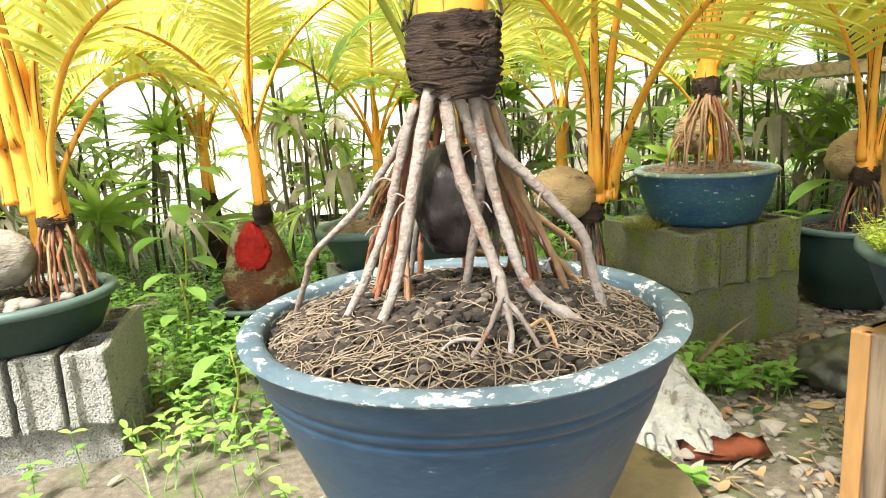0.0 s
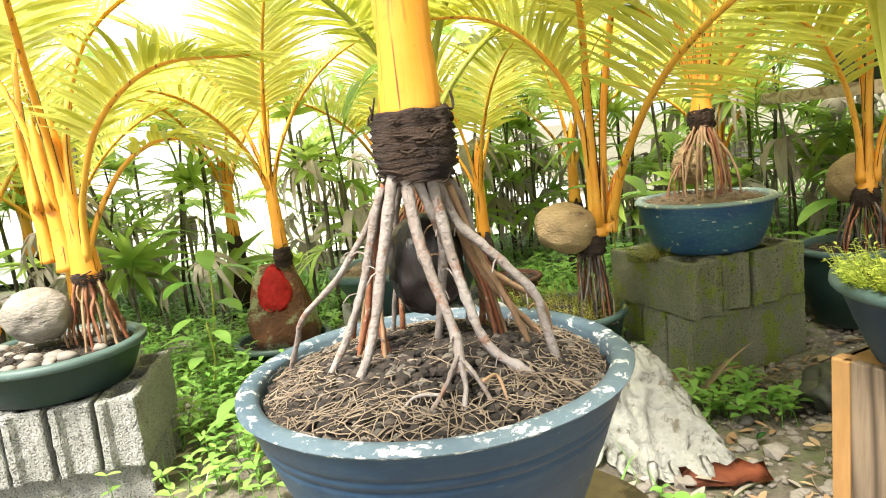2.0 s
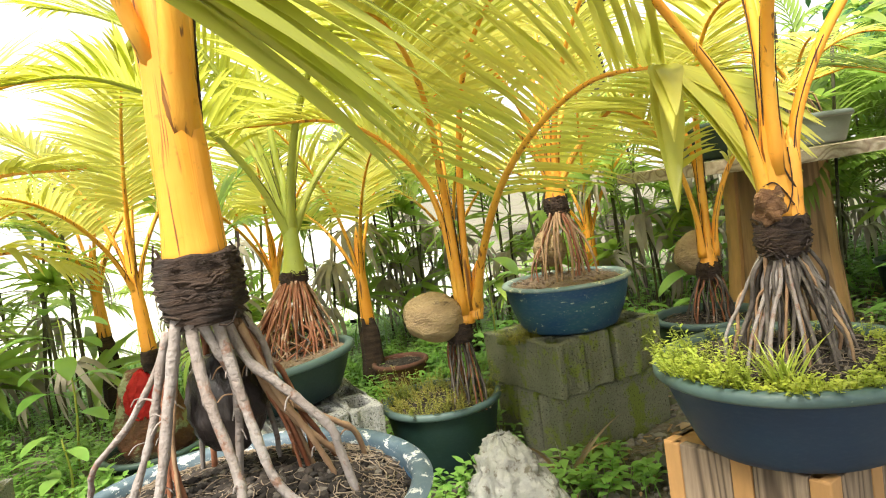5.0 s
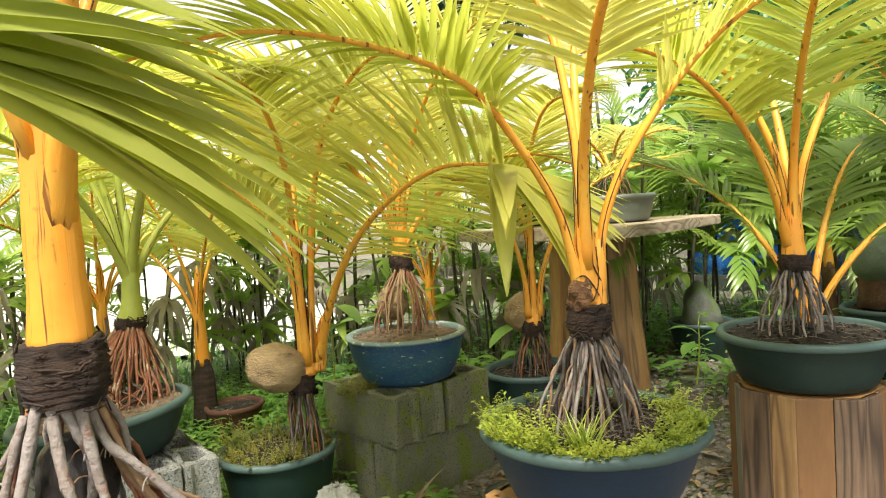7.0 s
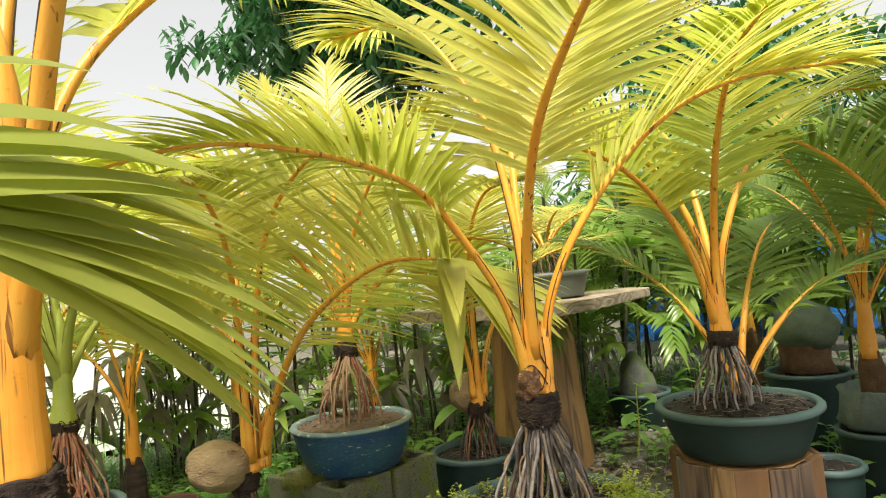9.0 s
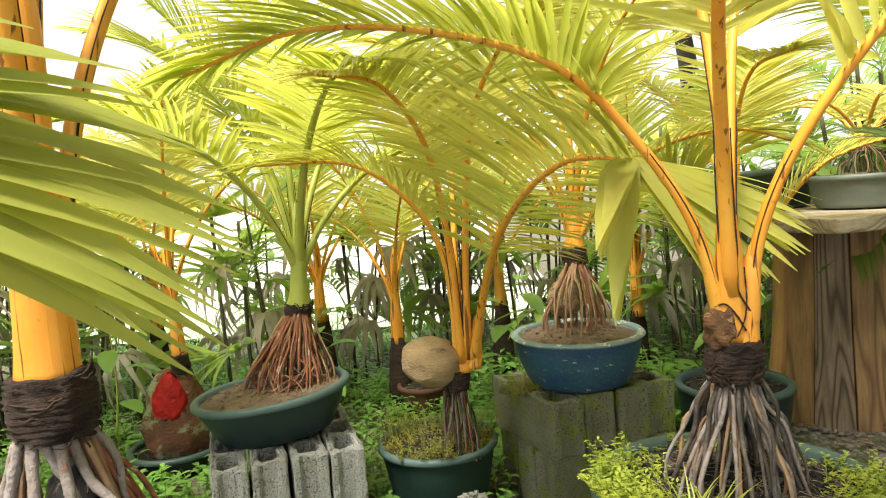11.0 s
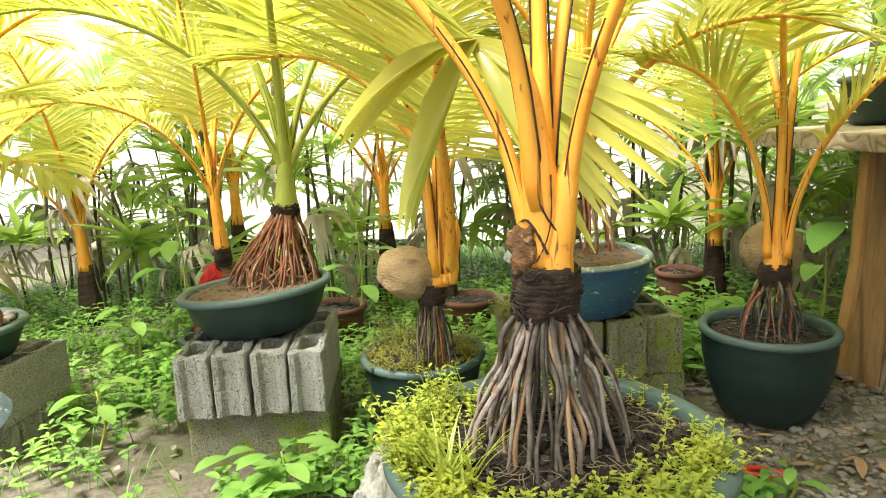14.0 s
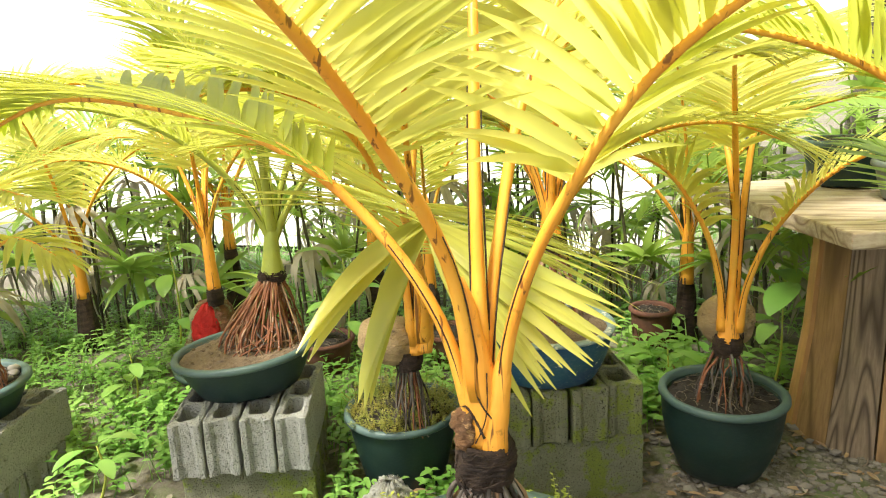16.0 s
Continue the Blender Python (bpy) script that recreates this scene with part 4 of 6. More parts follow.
for i in range(5):
    k = rng.uniform(0, 1)
    stilt(palm, [(0.036, 0.626 + 0.014 * k, 0.785), (0.055 + 0.01 * k, 0.632 + 0.02 * k, 0.71), (0.07 + 0.02 * k, 0.64 + 0.03 * k, 0.655), (0.078 + 0.04 * k, 0.65 + 0.05 * k, 0.582)], rng.uniform(0.002, 0.0036), rng.choice(["root_red", "root_tan", "root_red"]), 520 + i)
for i in range(9):
    a, q = radians(rng.uniform(25, 155)), rng.uniform(0.07, 0.15)
    root(palm, (0.013 + 0.03 * math.cos(a), 0.625 + 0.03 * math.sin(a), 0.795), (0.01 + q * math.cos(a), 0.635 + q * math.sin(a), ZS - 0.006 - 0.5 * q * q), rng.uniform(0.005, 0.007), rng.choice(["root_tan", "root_red", "root_red", "root_grey"]), 330 + i, rng.uniform(0, 0.2), 0.006)
# thin side rootlets on the stilts
for i in range(46):
    mt, r, pts = STILTS[rng.randrange(0, 15)]
    k = rng.randrange(1, len(pts) - 1)
    p = Vector(pts[k]).lerp(Vector(pts[k + 1]), rng.random())
    d = Vector((rng.uniform(-1, 1), rng.uniform(-1, 0.4), rng.uniform(-1.2, 0.3))).normalized() * rng.uniform(0.006, 0.022)
    stilt(palm, [p, p + d * 0.6 + Vector((0, 0, 0.002)), p + d + Vector((0, 0, -0.004))], rng.uniform(0.0006, 0.0012), rng.choice(["root_grey", "root_tan"]), 400 + i, 6)
frond(palm, [(0.018, 0.63, 0.9), (0.04, 0.70, 1.18), (0.13, 0.76, 1.39), (0.34, 0.86, 1.58), (0.70, 0.98, 1.66)], 40, 0.42, 0.5, 0.022, 0.011, seed=1, material="lime_leaf")
fan_leaf(palm, [(0.008, 0.61, 1.05), (-0.03, 0.56, 1.2), (-0.06, 0.45, 1.22), (-0.05, 0.35, 1.16), (-0.01, 0.30, 1.10)], [
    (0.17, 0.42, 1.165), (0.225, 0.45, 1.135), (0.24, 0.46, 1.105), (0.25, 0.5, 1.075), (0.275, 0.51, 1.04), (0.28, 0.52, 1.015), (0.285, 0.50, 0.99), (0.28, 0.49, 0.965),
    (0.27, 0.46, 0.94), (0.25, 0.45, 0.92), (0.23, 0.42, 0.93), (0.26, 0.5, 0.90), (0.24, 0.47, 0.885), (0.12, 0.22, 1.165), (-0.2, 0.2, 1.0), (-0.22, 0.3, 0.98), (-0.18, 0.12, 0.96), (-0.1, 0.1, 0.95)], 0.026, 0.011, "olive_leaf", 2, fill=1, face=(0.1, -0.7, 0.8))
frond(palm, [(0.013, 0.622, 0.92), (-0.04, 0.66, 1.3), (-0.18, 0.8, 1.5), (-0.46, 1.0, 1.58), (-0.8, 1.2, 1.46)], 40, 0.4, 0.5, 0.02, 0.011, seed=3)
frond(palm, [(0.016, 0.626, 0.95), (0.02, 0.68, 1.35), (0.08, 0.8, 1.7), (0.2, 1.0, 2.0), (0.4, 1.25, 2.1)], 40, 0.4, 0.45, 0.02, 0.011, seed=4)
frond(palm, [(0.018, 0.62, 0.95), (0.09, 0.5, 1.35), (0.2, 0.3, 1.6), (0.36, 0.05, 1.72), (0.5, -0.25, 1.7)], 40, 0.38, 0.5, 0.02, 0.011, seed=5)

# ---- the palm among herbs in the large blue tub ----
FX, FY = 0.882, 0.975


def strip_post(x, y, half, ztop, yaw, order, label, corners=4, shares=None):
    """A post faced with upright strips of smooth and grained wood."""
    ob = thing("wooden_post", x, y, 0, label, "wooden post")
    bm = bmesh.new()
    rr = half * (math.sqrt(2) if corners == 4 else 1.06)
    ring = [along(x, y, yaw, rr * 0.965 * math.cos(math.pi * (2 * k + 1) / corners), rr * 0.965 * math.sin(math.pi * (2 * k + 1) / corners)) for k in range(corners)]
    vs = [bm.verts.new((a, b, -0.05)) for a, b in ring] + [bm.verts.new((a, b, ztop - 0.003)) for a, b in ring]
    for k in range(corners):
        k2 = (k + 1) % corners
        bm.faces.new((vs[k], vs[k2], vs[corners + k2], vs[corners + k]))
    bm.faces.new(vs[corners:])
    bmesh.ops.bevel(bm, geom=[e for e in bm.edges if e.verts[0].co.z > 0.1 and e.verts[1].co.z > 0.1], offset=0.004, segments=2, affect="EDGES")
    part("core", bm, "tan_wood", ob, smooth=False)
    per = len(order[0])
    for k in range(corners):
        a = Vector((*along(x, y, yaw, rr * math.cos(math.pi * (2 * k + 1) / corners), rr * math.sin(math.pi * (2 * k + 1) / corners)), 0))
        b = Vector((*along(x, y, yaw, rr * math.cos(math.pi * (2 * k + 3) / corners), rr * math.sin(math.pi * (2 * k + 3) / corners)), 0))
        face = (b - a).length
        ux = (b - a).normalized()
        inn = Vector((-ux.y, ux.x, 0))
        cut = [0.0]
        for q in shares or [1.0 / per] * per:
            cut.append(cut[-1] + q * face)
        for j in range(per):
            bm = bmesh.new()
            box(bm, (0.0008, 0, -0.05), (cut[j + 1] - cut[j] - 0.0008, 0.02, ztop - 0.001 - 0.002 * ((j + k) % 2)), 0.003)
            m = Matrix((( ux.x, inn.x, 0, a.x + ux.x * cut[j]), (ux.y, inn.y, 0, a.y + ux.y * cut[j]), (0, 0, 1, 0), (0, 0, 0, 1)))
            move_all(bm, m)
            part("strip", bm, order[k % len(order)][j], ob, smooth=False)
    return ob


strip_post(0.876, 1.013, 0.15, 0.372, 29, [("tan_wood", "grain_wood", "tan_wood", "grain_wood", "tan_wood")], "square wooden post with smooth tan and dark grained strips", 4, (0.115, 0.33, 0.13, 0.31, 0.115))
_, FZ = pot(FX, FY, 0.526, 0.230, 0.374, 0.165, "plastic_blue", "plastic_rim", "soil", "wide dark blue tub overgrown with yellow-green herbs", 0.024, 0, 0.022, 0.03, 1200, 220, "grit", seed=9)
palm = thing("coconut_palm", FX, FY, 0.53, "golden coconut palm bonsai with a brown nut over grey roots", "palm", "bonsai palms")
PX, PY = 0.877, 0.958
collar(palm, PX, PY, 0.70, 0.765, 0.044, 21, 34)
bm = bmesh.new()
blob(bm, (PX - 0.020, PY - 0.008, 0.786), 0.025, 0.028, 0.036, 0.35, 2.4, 5, 4)
for v in bm.verts:
    v.co += Vector((noise.noise(v.co * 90), noise.noise(v.co * 90 + Vector((4, 0, 0))), noise.noise(v.co * 60 + Vector((0, 6, 0))))) * 0.006
part("coconut", bm, "husk_brown", palm, "ragged brown husk of a split coconut")
roots(palm, PX, PY, 0.71, 0.036, FZ - 0.012, 0.112, 62, 0.0054, ["root_grey", "root_dark", "root_grey", "root_dark", "root_tan"], 22, 0.08)
stem_part(palm, [(PX, PY + 0.005, 0.765), (PX - 0.002, PY, 0.83), (PX - 0.008, PY - 0.012, 0.92), (PX - 0.014, PY - 0.03, 1.02)], [0.034, 0.027, 0.018, 0.009])
# dark margins where the sheaths overlap
for pts, r in (([(0.030, -0.012, 0.79), (0.018, -0.024, 0.812), (0.004, -0.0275, 0.835), (-0.010, -0.026, 0.87), (-0.014, -0.026, 0.91)], 0.0020),
               ([(-0.006, -0.031, 0.775), (0.006, -0.030, 0.80), (0.012, -0.026, 0.83), (0.012, -0.022, 0.88)], 0.0016),
               ([(-0.030, -0.010, 0.82), (-0.018, -0.022, 0.825), (-0.004, -0.028, 0.808), (0.008, -0.031, 0.785)], 0.0024),
               ([(0.036, -0.004, 0.80), (0.028, -0.018, 0.785), (0.018, -0.029, 0.772)], 0.0016)):
    bm = bmesh.new()
    tube(bm, spline([Vector((PX + a, PY + b, c)) for a, b, c in pts], 14), [r * (0.7 + 0.5 * math.sin(1.7 * k) ** 2) for k in range(15)], 6, 0.6)
    part("sheath_edge", bm, "fibre", palm, "dark torn sheath margin")
stem_part(palm, [(PX + 0.014, PY - 0.01, 0.755), (PX + 0.02, PY - 0.008, 0.81), (PX + 0.035, PY - 0.004, 0.92)], [0.023, 0.019, 0.010])
frond(palm, [(PX - 0.005, PY - 0.01, 0.84), (0.85, 0.90, 1.05), (0.80, 0.76, 1.25), (0.77, 0.60, 1.37), (0.74, 0.42, 1.44), (0.70, 0.18, 1.45)], 52, 0.40, 0.34, 0.018, 0.011, seed=11, droop=0.3)
frond(palm, [(PX + 0.02, PY, 0.79), (0.925, 0.945, 0.95), (0.985, 0.90, 1.10), (1.10, 0.81, 1.27), (1.25, 0.72, 1.36), (1.48, 0.6, 1.38)], 38, 0.36, 0.46, 0.024, 0.0105, seed=12, droop=0.45)
frond(palm, [(PX - 0.015, PY, 0.79), (0.82, 0.95, 0.95), (0.735, 0.94, 1.085), (0.62, 0.91, 1.195), (0.45, 0.90, 1.255), (0.25, 0.91, 1.275), (0.06, 0.94, 1.23)], 46, 0.30, 0.42, 0.018, 0.0095, seed=13, droop=0.4, material="lime_leaf")
frond(palm, [(PX, PY + 0.01, 0.85), (PX + 0.02, PY + 0.04, 1.05), (PX + 0.06, PY + 0.1, 1.28), (PX + 0.16, PY + 0.25, 1.5), (PX + 0.32, PY + 0.48, 1.56)], 40, 0.36, 0.45, 0.02, 0.011, seed=14)
frond(palm, [(PX, PY, 0.9), (PX - 0.005, PY + 0.02, 1.15), (PX - 0.02, PY + 0.1, 1.4), (PX - 0.08, PY + 0.3, 1.65), (PX - 0.2, PY + 0.55, 1.7)], 40, 0.36, 0.5, 0.02, 0.010, seed=15)


def herbs(x, y, z, r, n, inner, height, material, label, seed, size=0.009, sector=None):
    """Low herbs in a pot: thin stalks with many tiny leaves."""
    rng = random.Random(seed)
    bm = bmesh.new()
    for _ in range(n):
        a = rng.random() * 6.283
        if sector and rng.random() > np.interp(math.degrees(a), (0, 20, 40, 140, 165, 200, 225, 250, 275, 300, 330, 360), sector):
            continue
        q = inner + (r - inner) * math.sqrt(rng.random())
        k = 0.35 + 1.2 * max(0, noise.noise(Vector((math.cos(a) * 2.8, math.sin(a) * 2.8, seed + q * 9))) + 0.3)
        h = height * rng.uniform(0.35, 1.0) * k
        p = Vector((x + q * math.cos(a), y + q * math.sin(a), z - 0.01))
        lean = Vector((math.cos(a) * 0.5 + rng.uniform(-0.5, 0.5), math.sin(a) * 0.5 + rng.uniform(-0.5, 0.5), 1.1)).normalized()
        top = p + lean * h
        tube(bm, [p, p.lerp(top, 0.5), top], [0.0009, 0.0008, 0.0005], 3, cap=False)
        for j in range(9):
            u = 0.25 + 0.75 * j / 8
            b = rng.random() * 6.283
            blade(bm, p.lerp(top, u), Vector((math.cos(b), math.sin(b), rng.uniform(-0.1, 0.6))), Vector((0, 0, 1)), size * rng.uniform(0.9, 1.8), size * 0.8, 0.2, 0.1, 2, 1.0)
    return single("pot_herbs", bm, material, label, "herbs", kind="stuff")


herbs(FX, FY, FZ - 0.016, 0.214, 1700, 0.115, 0.070, "fern_leaf", "low yellow-green herbs crowding a tub's rim", 31, 0.0068, sector=(0.35, 0.1, 0.03, 0.1, 0.6, 1.0, 0.7, 0.8, 0.85, 1.0, 0.8, 0.35))
herbs(FX + 0.06, FY + 0.185, FZ - 0.022, 0.045, 60, 0.0, 0.05, "fern_leaf", "small tuft of yellow-green herbs at a tub's back rim", 34, 0.0055)
herbs(FX, FY, FZ - 0.01, 0.16, 50, 0.06, 0.035, "fern_leaf", "low yellow-green herbs among the palm roots", 32, 0.006)
bm = bmesh.new()
rng = random.Random(33)
for _ in range(46):
    a = rng.random() * 6.283
    blade(bm, (FX - 0.10 + rng.uniform(-0.02, 0.02), FY - 0.13 + rng.uniform(-0.02, 0.02), FZ - 0.02), Vector((math.cos(a) * 0.5, math.sin(a) * 0.5, 1)), Vector((0, 0, 1)), rng.uniform(0.06, 0.12), 0.004, 0.9, 0.2, 4)
single("grass_tuft", bm, "fern_leaf", "tuft of thin bright grass in the tub", "grass", kind="stuff")


# ---- the palm in the cobalt bowl on the mossy stack ----
_, BZ = pot(0.803, 2.058, 0.554, 0.212, 0.389, 0.155, "cobalt", "cobalt_rim", "chaff", "cobalt blue glazed bowl with flaked pale spots", 0.022, 0, 0.014, 0.02, 60, 130, "chaff", seed=13, bulge=0.006, lh=0.004)
palm = thing("coconut_palm", 0.81, 2.08, 0.55, "golden coconut palm with a cone of tan roots", "palm", "bonsai palms")
collar(palm, 0.815, 2.09, 0.765, 0.825, 0.042, 41)
stem_part(palm, [(0.815, 2.09, 0.81), (0.817, 2.09, 0.85), (0.82, 2.09, 0.92), (0.82, 2.1, 1.0)], [0.038, 0.030, 0.024, 0.012])
nut(palm, (0.775, 2.1, 0.655), 0.055, 0.055, 0.065, "husk", 7)
roots(palm, 0.815, 2.08, 0.775, 0.036, BZ - 0.01, 0.12, 26, 0.0062, ["root_tan", "root_tan", "root_red"], 42, 0.25)
for i, (az, el, ln, bend) in enumerate([(20, 74, 1.0, 75), (110, 80, 1.15, 45), (200, 72, 1.0, 80), (290, 76, 0.95, 70), (340, 55, 0.8, 95), (160, 66, 0.9, 80), (70, 84, 1.15, 40)]):
    frond(palm, arc((0.818, 2.09, 0.83), az, el + 8, ln, bend), 34, 0.34, 0.36, 0.017, 0.012, seed=50 + i)

herbs(0.615, 2.03, 0.384, 0.075, 190, 0.0, 0.055, "moss_weed", "short mossy weeds on top of a concrete block", 44, 0.006)

# ---- the palm with the tan nut in the weedy green pot ----
_, NZ = pot(0.328, 2.0, 0.247, 0.192, -0.005, 0.135, "plastic", "plastic_rim", "soil", "dark green plastic pot full of thin dry weeds", 0.018, 0, 0.02, 0.02, 40, 60, seed=15)
palm = thing("coconut_palm", 0.43, 1.9, 0.25, "golden coconut palm sprouting from a tan nut", "palm", "bonsai palms")
nut(palm, (0.340, 1.9, 0.522), 0.100, 0.080, 0.076, "husk", 9, Euler((0.2, 0.25, 0.1)).to_matrix(), "large tan cracked coconut husk")
for i, (a_, ln, w) in enumerate([(150, 0.06, 0.04), (190, 0.065, 0.045), (230, 0.055, 0.04), (265, 0.05, 0.035), (110, 0.05, 0.03)]):
    bm = bmesh.new()
    ca, sa = math.cos(radians(a_)), math.sin(radians(a_))
    blade(bm, (0.392, 1.895 - 0.058 * ca * 0.9, 0.515 + 0.058 * sa * -0.9), Vector((0.75, 0.25 * ca, 0.2 * -sa)), Vector((0.2, -ca, -sa)), ln, w, 0.0, 0.3, 4, 0.7)
    bmesh.ops.solidify(bm, geom=bm.faces[:], thickness=0.005)
    part("husk_flap", bm, "husk", palm, "split tan husk flap")
collar(palm, 0.408, 1.89, 0.435, 0.495, 0.042, 51, 30)
roots(palm, 0.404, 1.895, 0.45, 0.036, NZ - 0.012, 0.06, 26, 0.0055, ["root_dark", "root_dark", "root_red"], 52, 0.1)
stem_part(palm, [(0.43, 1.89, 0.49), (0.432, 1.89, 0.55), (0.435, 1.89, 0.64), (0.437, 1.89, 0.72)], [0.03, 0.024, 0.016, 0.008])
stem_part(palm, [(0.462, 1.885, 0.5), (0.475, 1.885, 0.58), (0.495, 1.88, 0.68)], [0.024, 0.019, 0.014], "orange")
frond(palm, [(0.465, 1.885, 0.52), (0.50, 1.80, 0.71), (0.545, 1.62, 0.89), (0.605, 1.40, 1.01), (0.68, 1.22, 1.07), (0.767, 1.075, 1.058)], 38, 0.42, 0.36, 0.017, 0.012, seed=61, lift=0.55, lift2=-0.25, droop=0.35, spread=(72, 62), tip=0.85)
fan_leaf(palm, [(0.70, 1.185, 1.068), (0.73, 1.13, 1.068), (0.75, 1.10, 1.064), (0.767, 1.075, 1.056)], [
    (0.652, 0.842, 0.93), (0.656, 0.850, 0.922), (0.660, 0.858, 0.912), (0.664, 0.85, 0.95), (0.690, 0.938, 0.815), (0.695, 0.947, 0.80), (0.702, 0.955, 0.805)], 0.046, 0.003, "gold_leaf", 16, face=(-0.3, -1, 0.5))
fan_leaf(palm, [(0.70, 1.185, 1.068), (0.73, 1.13, 1.068), (0.75, 1.10, 1.064), (0.767, 1.075, 1.054)], [
    (1.058, 1.08, 0.936), (1.063, 1.076, 0.906), (1.047, 1.072, 0.875), (1.027, 1.068, 0.889), (1.023, 1.064, 0.854), (0.998, 1.06, 0.831), (0.978, 1.056, 0.844), (0.969, 1.052, 0.808), (0.948, 1.048, 0.818), (0.932, 1.044, 0.763), (0.91, 1.04, 0.799), (0.893, 1.036, 0.799), (0.882, 1.032, 0.838)], 0.024, 0.003, "gold_leaf", 17, fill=1, face=(0.15, -1, 0.35))
frond(palm, [(0.42, 1.89, 0.52), (0.40, 1.88, 0.82), (0.32, 1.85, 1.0), (0.15, 1.8, 1.13), (-0.12, 1.72, 1.14)], 42, 0.34, 0.42, 0.018, 0.0125, seed=62)
frond(palm, [(0.435, 1.9, 0.52), (0.43, 1.92, 0.85), (0.45, 1.98, 1.2), (0.52, 2.1, 1.4), (0.65, 2.25, 1.48)], 40, 0.34, 0.42, 0.018, 0.0125, seed=63)
frond(palm, [(0.43, 1.88, 0.52), (0.415, 1.84, 0.88), (0.38, 1.68, 1.15), (0.30, 1.45, 1.28), (0.2, 1.2, 1.27)], 42, 0.32, 0.42, 0.018, 0.0125, seed=64)
frond(palm, [(0.445, 1.885, 0.53), (0.465, 1.85, 0.9), (0.5, 1.72, 1.2), (0.58, 1.55, 1.36), (0.66, 1.3, 1.38)], 42, 0.34, 0.42, 0.018, 0.0125, seed=65)
herbs(0.328, 2.0, NZ - 0.02, 0.175, 900, 0.0, 0.12, "moss_weed", "thin dry weeds filling a pot", 66, 0.006)

# ---- the green-stemmed palm on the middle stack ----
_, CZ = pot(-0.136, 1.842, 0.491, 0.232, 0.356, 0.165, "plastic", "plastic_rim", "chaff", "wide low dark green pot filled with brown chaff", 0.02, 0, 0.014, 0.02, 80, 150, "chaff", seed=17, oval=0.92, tilt=(0, -4.5))
palm = thing("coconut_palm", -0.08, 1.9, 0.49, "green-stemmed coconut palm over a cone of red roots", "palm", "bonsai palms")
collar(palm, -0.062, 1.92, 0.685, 0.725, 0.044, 71, 20)
stem_part(palm, [(-0.06, 1.92, 0.715), (-0.055, 1.92, 0.78), (-0.05, 1.93, 0.9), (-0.055, 1.95, 1.05)], [0.040, 0.026, 0.020, 0.016], "green_stem")
roots(palm, -0.065, 1.915, 0.70, 0.036, CZ - 0.012, 0.135, 78, 0.006, ["root_red", "root_red", "root_tan"], 72, 0.12, cx=-0.10, cy=1.88)
for i, (az, el, ln, bend) in enumerate([(165, 80, 1.15, 70), (60, 76, 1.05, 75), (300, 74, 1.0, 95), (20, 64, 0.9, 90), (230, 68, 0.95, 90), (110, 86, 1.2, 40), (200, 84, 1.15, 55)]):
    frond(palm, arc((-0.053, 1.93, 0.82), az, el, ln, bend), 38, 0.36, 0.34, 0.019, 0.012, seed=80 + i, material="lime_leaf", stalk="green_stem")

# thinner roots that cross the cone
rng = random.Random(74)
for i in range(34):
    a, h0 = rng.uniform(0, 6.283), rng.uniform(0.25, 0.85)
    pts = []
    for k in range(4):
        u = h0 + (1 - h0) * k / 3
        q = 0.04 + 0.10 * u ** 1.2
        b = a + rng.choice((-1, 1)) * 0.22 * k
        pts.append(Vector((-0.065 - 0.035 * u + q * math.cos(b), 1.915 - 0.035 * u + q * math.sin(b), 0.70 + (CZ - 0.712) * u)))
    stilt(palm, pts, rng.uniform(0.0018, 0.0032), rng.choice(["root_red", "root_tan", "root_dark"]), 740 + i, 10)

# ---- the palm in the round green pot by the table ----
_, QZ = pot(1.334, 2.156, 0.328, 0.187, 0.06, 0.122, "plastic", "plastic_rim", "soil", "round dark green plastic pot on bare earth", 0.02, 0, 0.03, 0.02, 80, 60, seed=19, bulge=0.014)
palm = thing("coconut_palm", 1.33, 2.12, 0.33, "golden coconut palm sprouting from a round nut", "palm", "bonsai palms")
nut(palm, (1.335, 2.175, 0.545), 0.083, 0.074, 0.082, "husk", 11)
collar(palm, 1.335, 2.11, 0.46, 0.52, 0.043, 81, 26)
roots(palm, 1.335, 2.115, 0.48, 0.038, QZ - 0.012, 0.085, 30, 0.0055, ["root_dark", "root_red", "root_dark"], 82, 0.15)
stem_part(palm, [(1.335, 2.105, 0.505), (1.337, 2.105, 0.56), (1.34, 2.108, 0.64), (1.343, 2.11, 0.72)], [0.034, 0.024, 0.017, 0.009])
frond(palm, [(1.315, 2.1, 0.54), (1.30, 2.09, 0.70), (1.24, 2.07, 0.88), (1.12, 2.03, 1.04), (0.92, 1.98, 1.1)], 34, 0.32, 0.46, 0.018, 0.0115, seed=91)
frond(palm, [(1.36, 2.1, 0.54), (1.38, 2.09, 0.70), (1.45, 2.06, 0.88), (1.6, 2.0, 1.05), (1.85, 1.9, 1.12)], 34, 0.32, 0.46, 0.018, 0.0115, seed=92)
frond(palm, [(1.335, 2.1, 0.53), (1.335, 2.085, 0.88), (1.31, 2.0, 1.15), (1.28, 1.8, 1.3), (1.26, 1.5, 1.3)], 40, 0.32, 0.42, 0.018, 0.0115, seed=93)
frond(palm, [(1.345, 2.11, 0.54), (1.36, 2.13, 0.92), (1.4, 2.2, 1.2), (1.5, 2.35, 1.38), (1.65, 2.6, 1.42)], 40, 0.32, 0.42, 0.018, 0.0115, seed=94)
frond(palm, [(1.34, 2.11, 0.54), (1.335, 2.14, 0.92), (1.27, 2.28, 1.22), (1.12, 2.45, 1.4), (0.95, 2.62, 1.42)], 40, 0.32, 0.42, 0.018, 0.0115, seed=95)

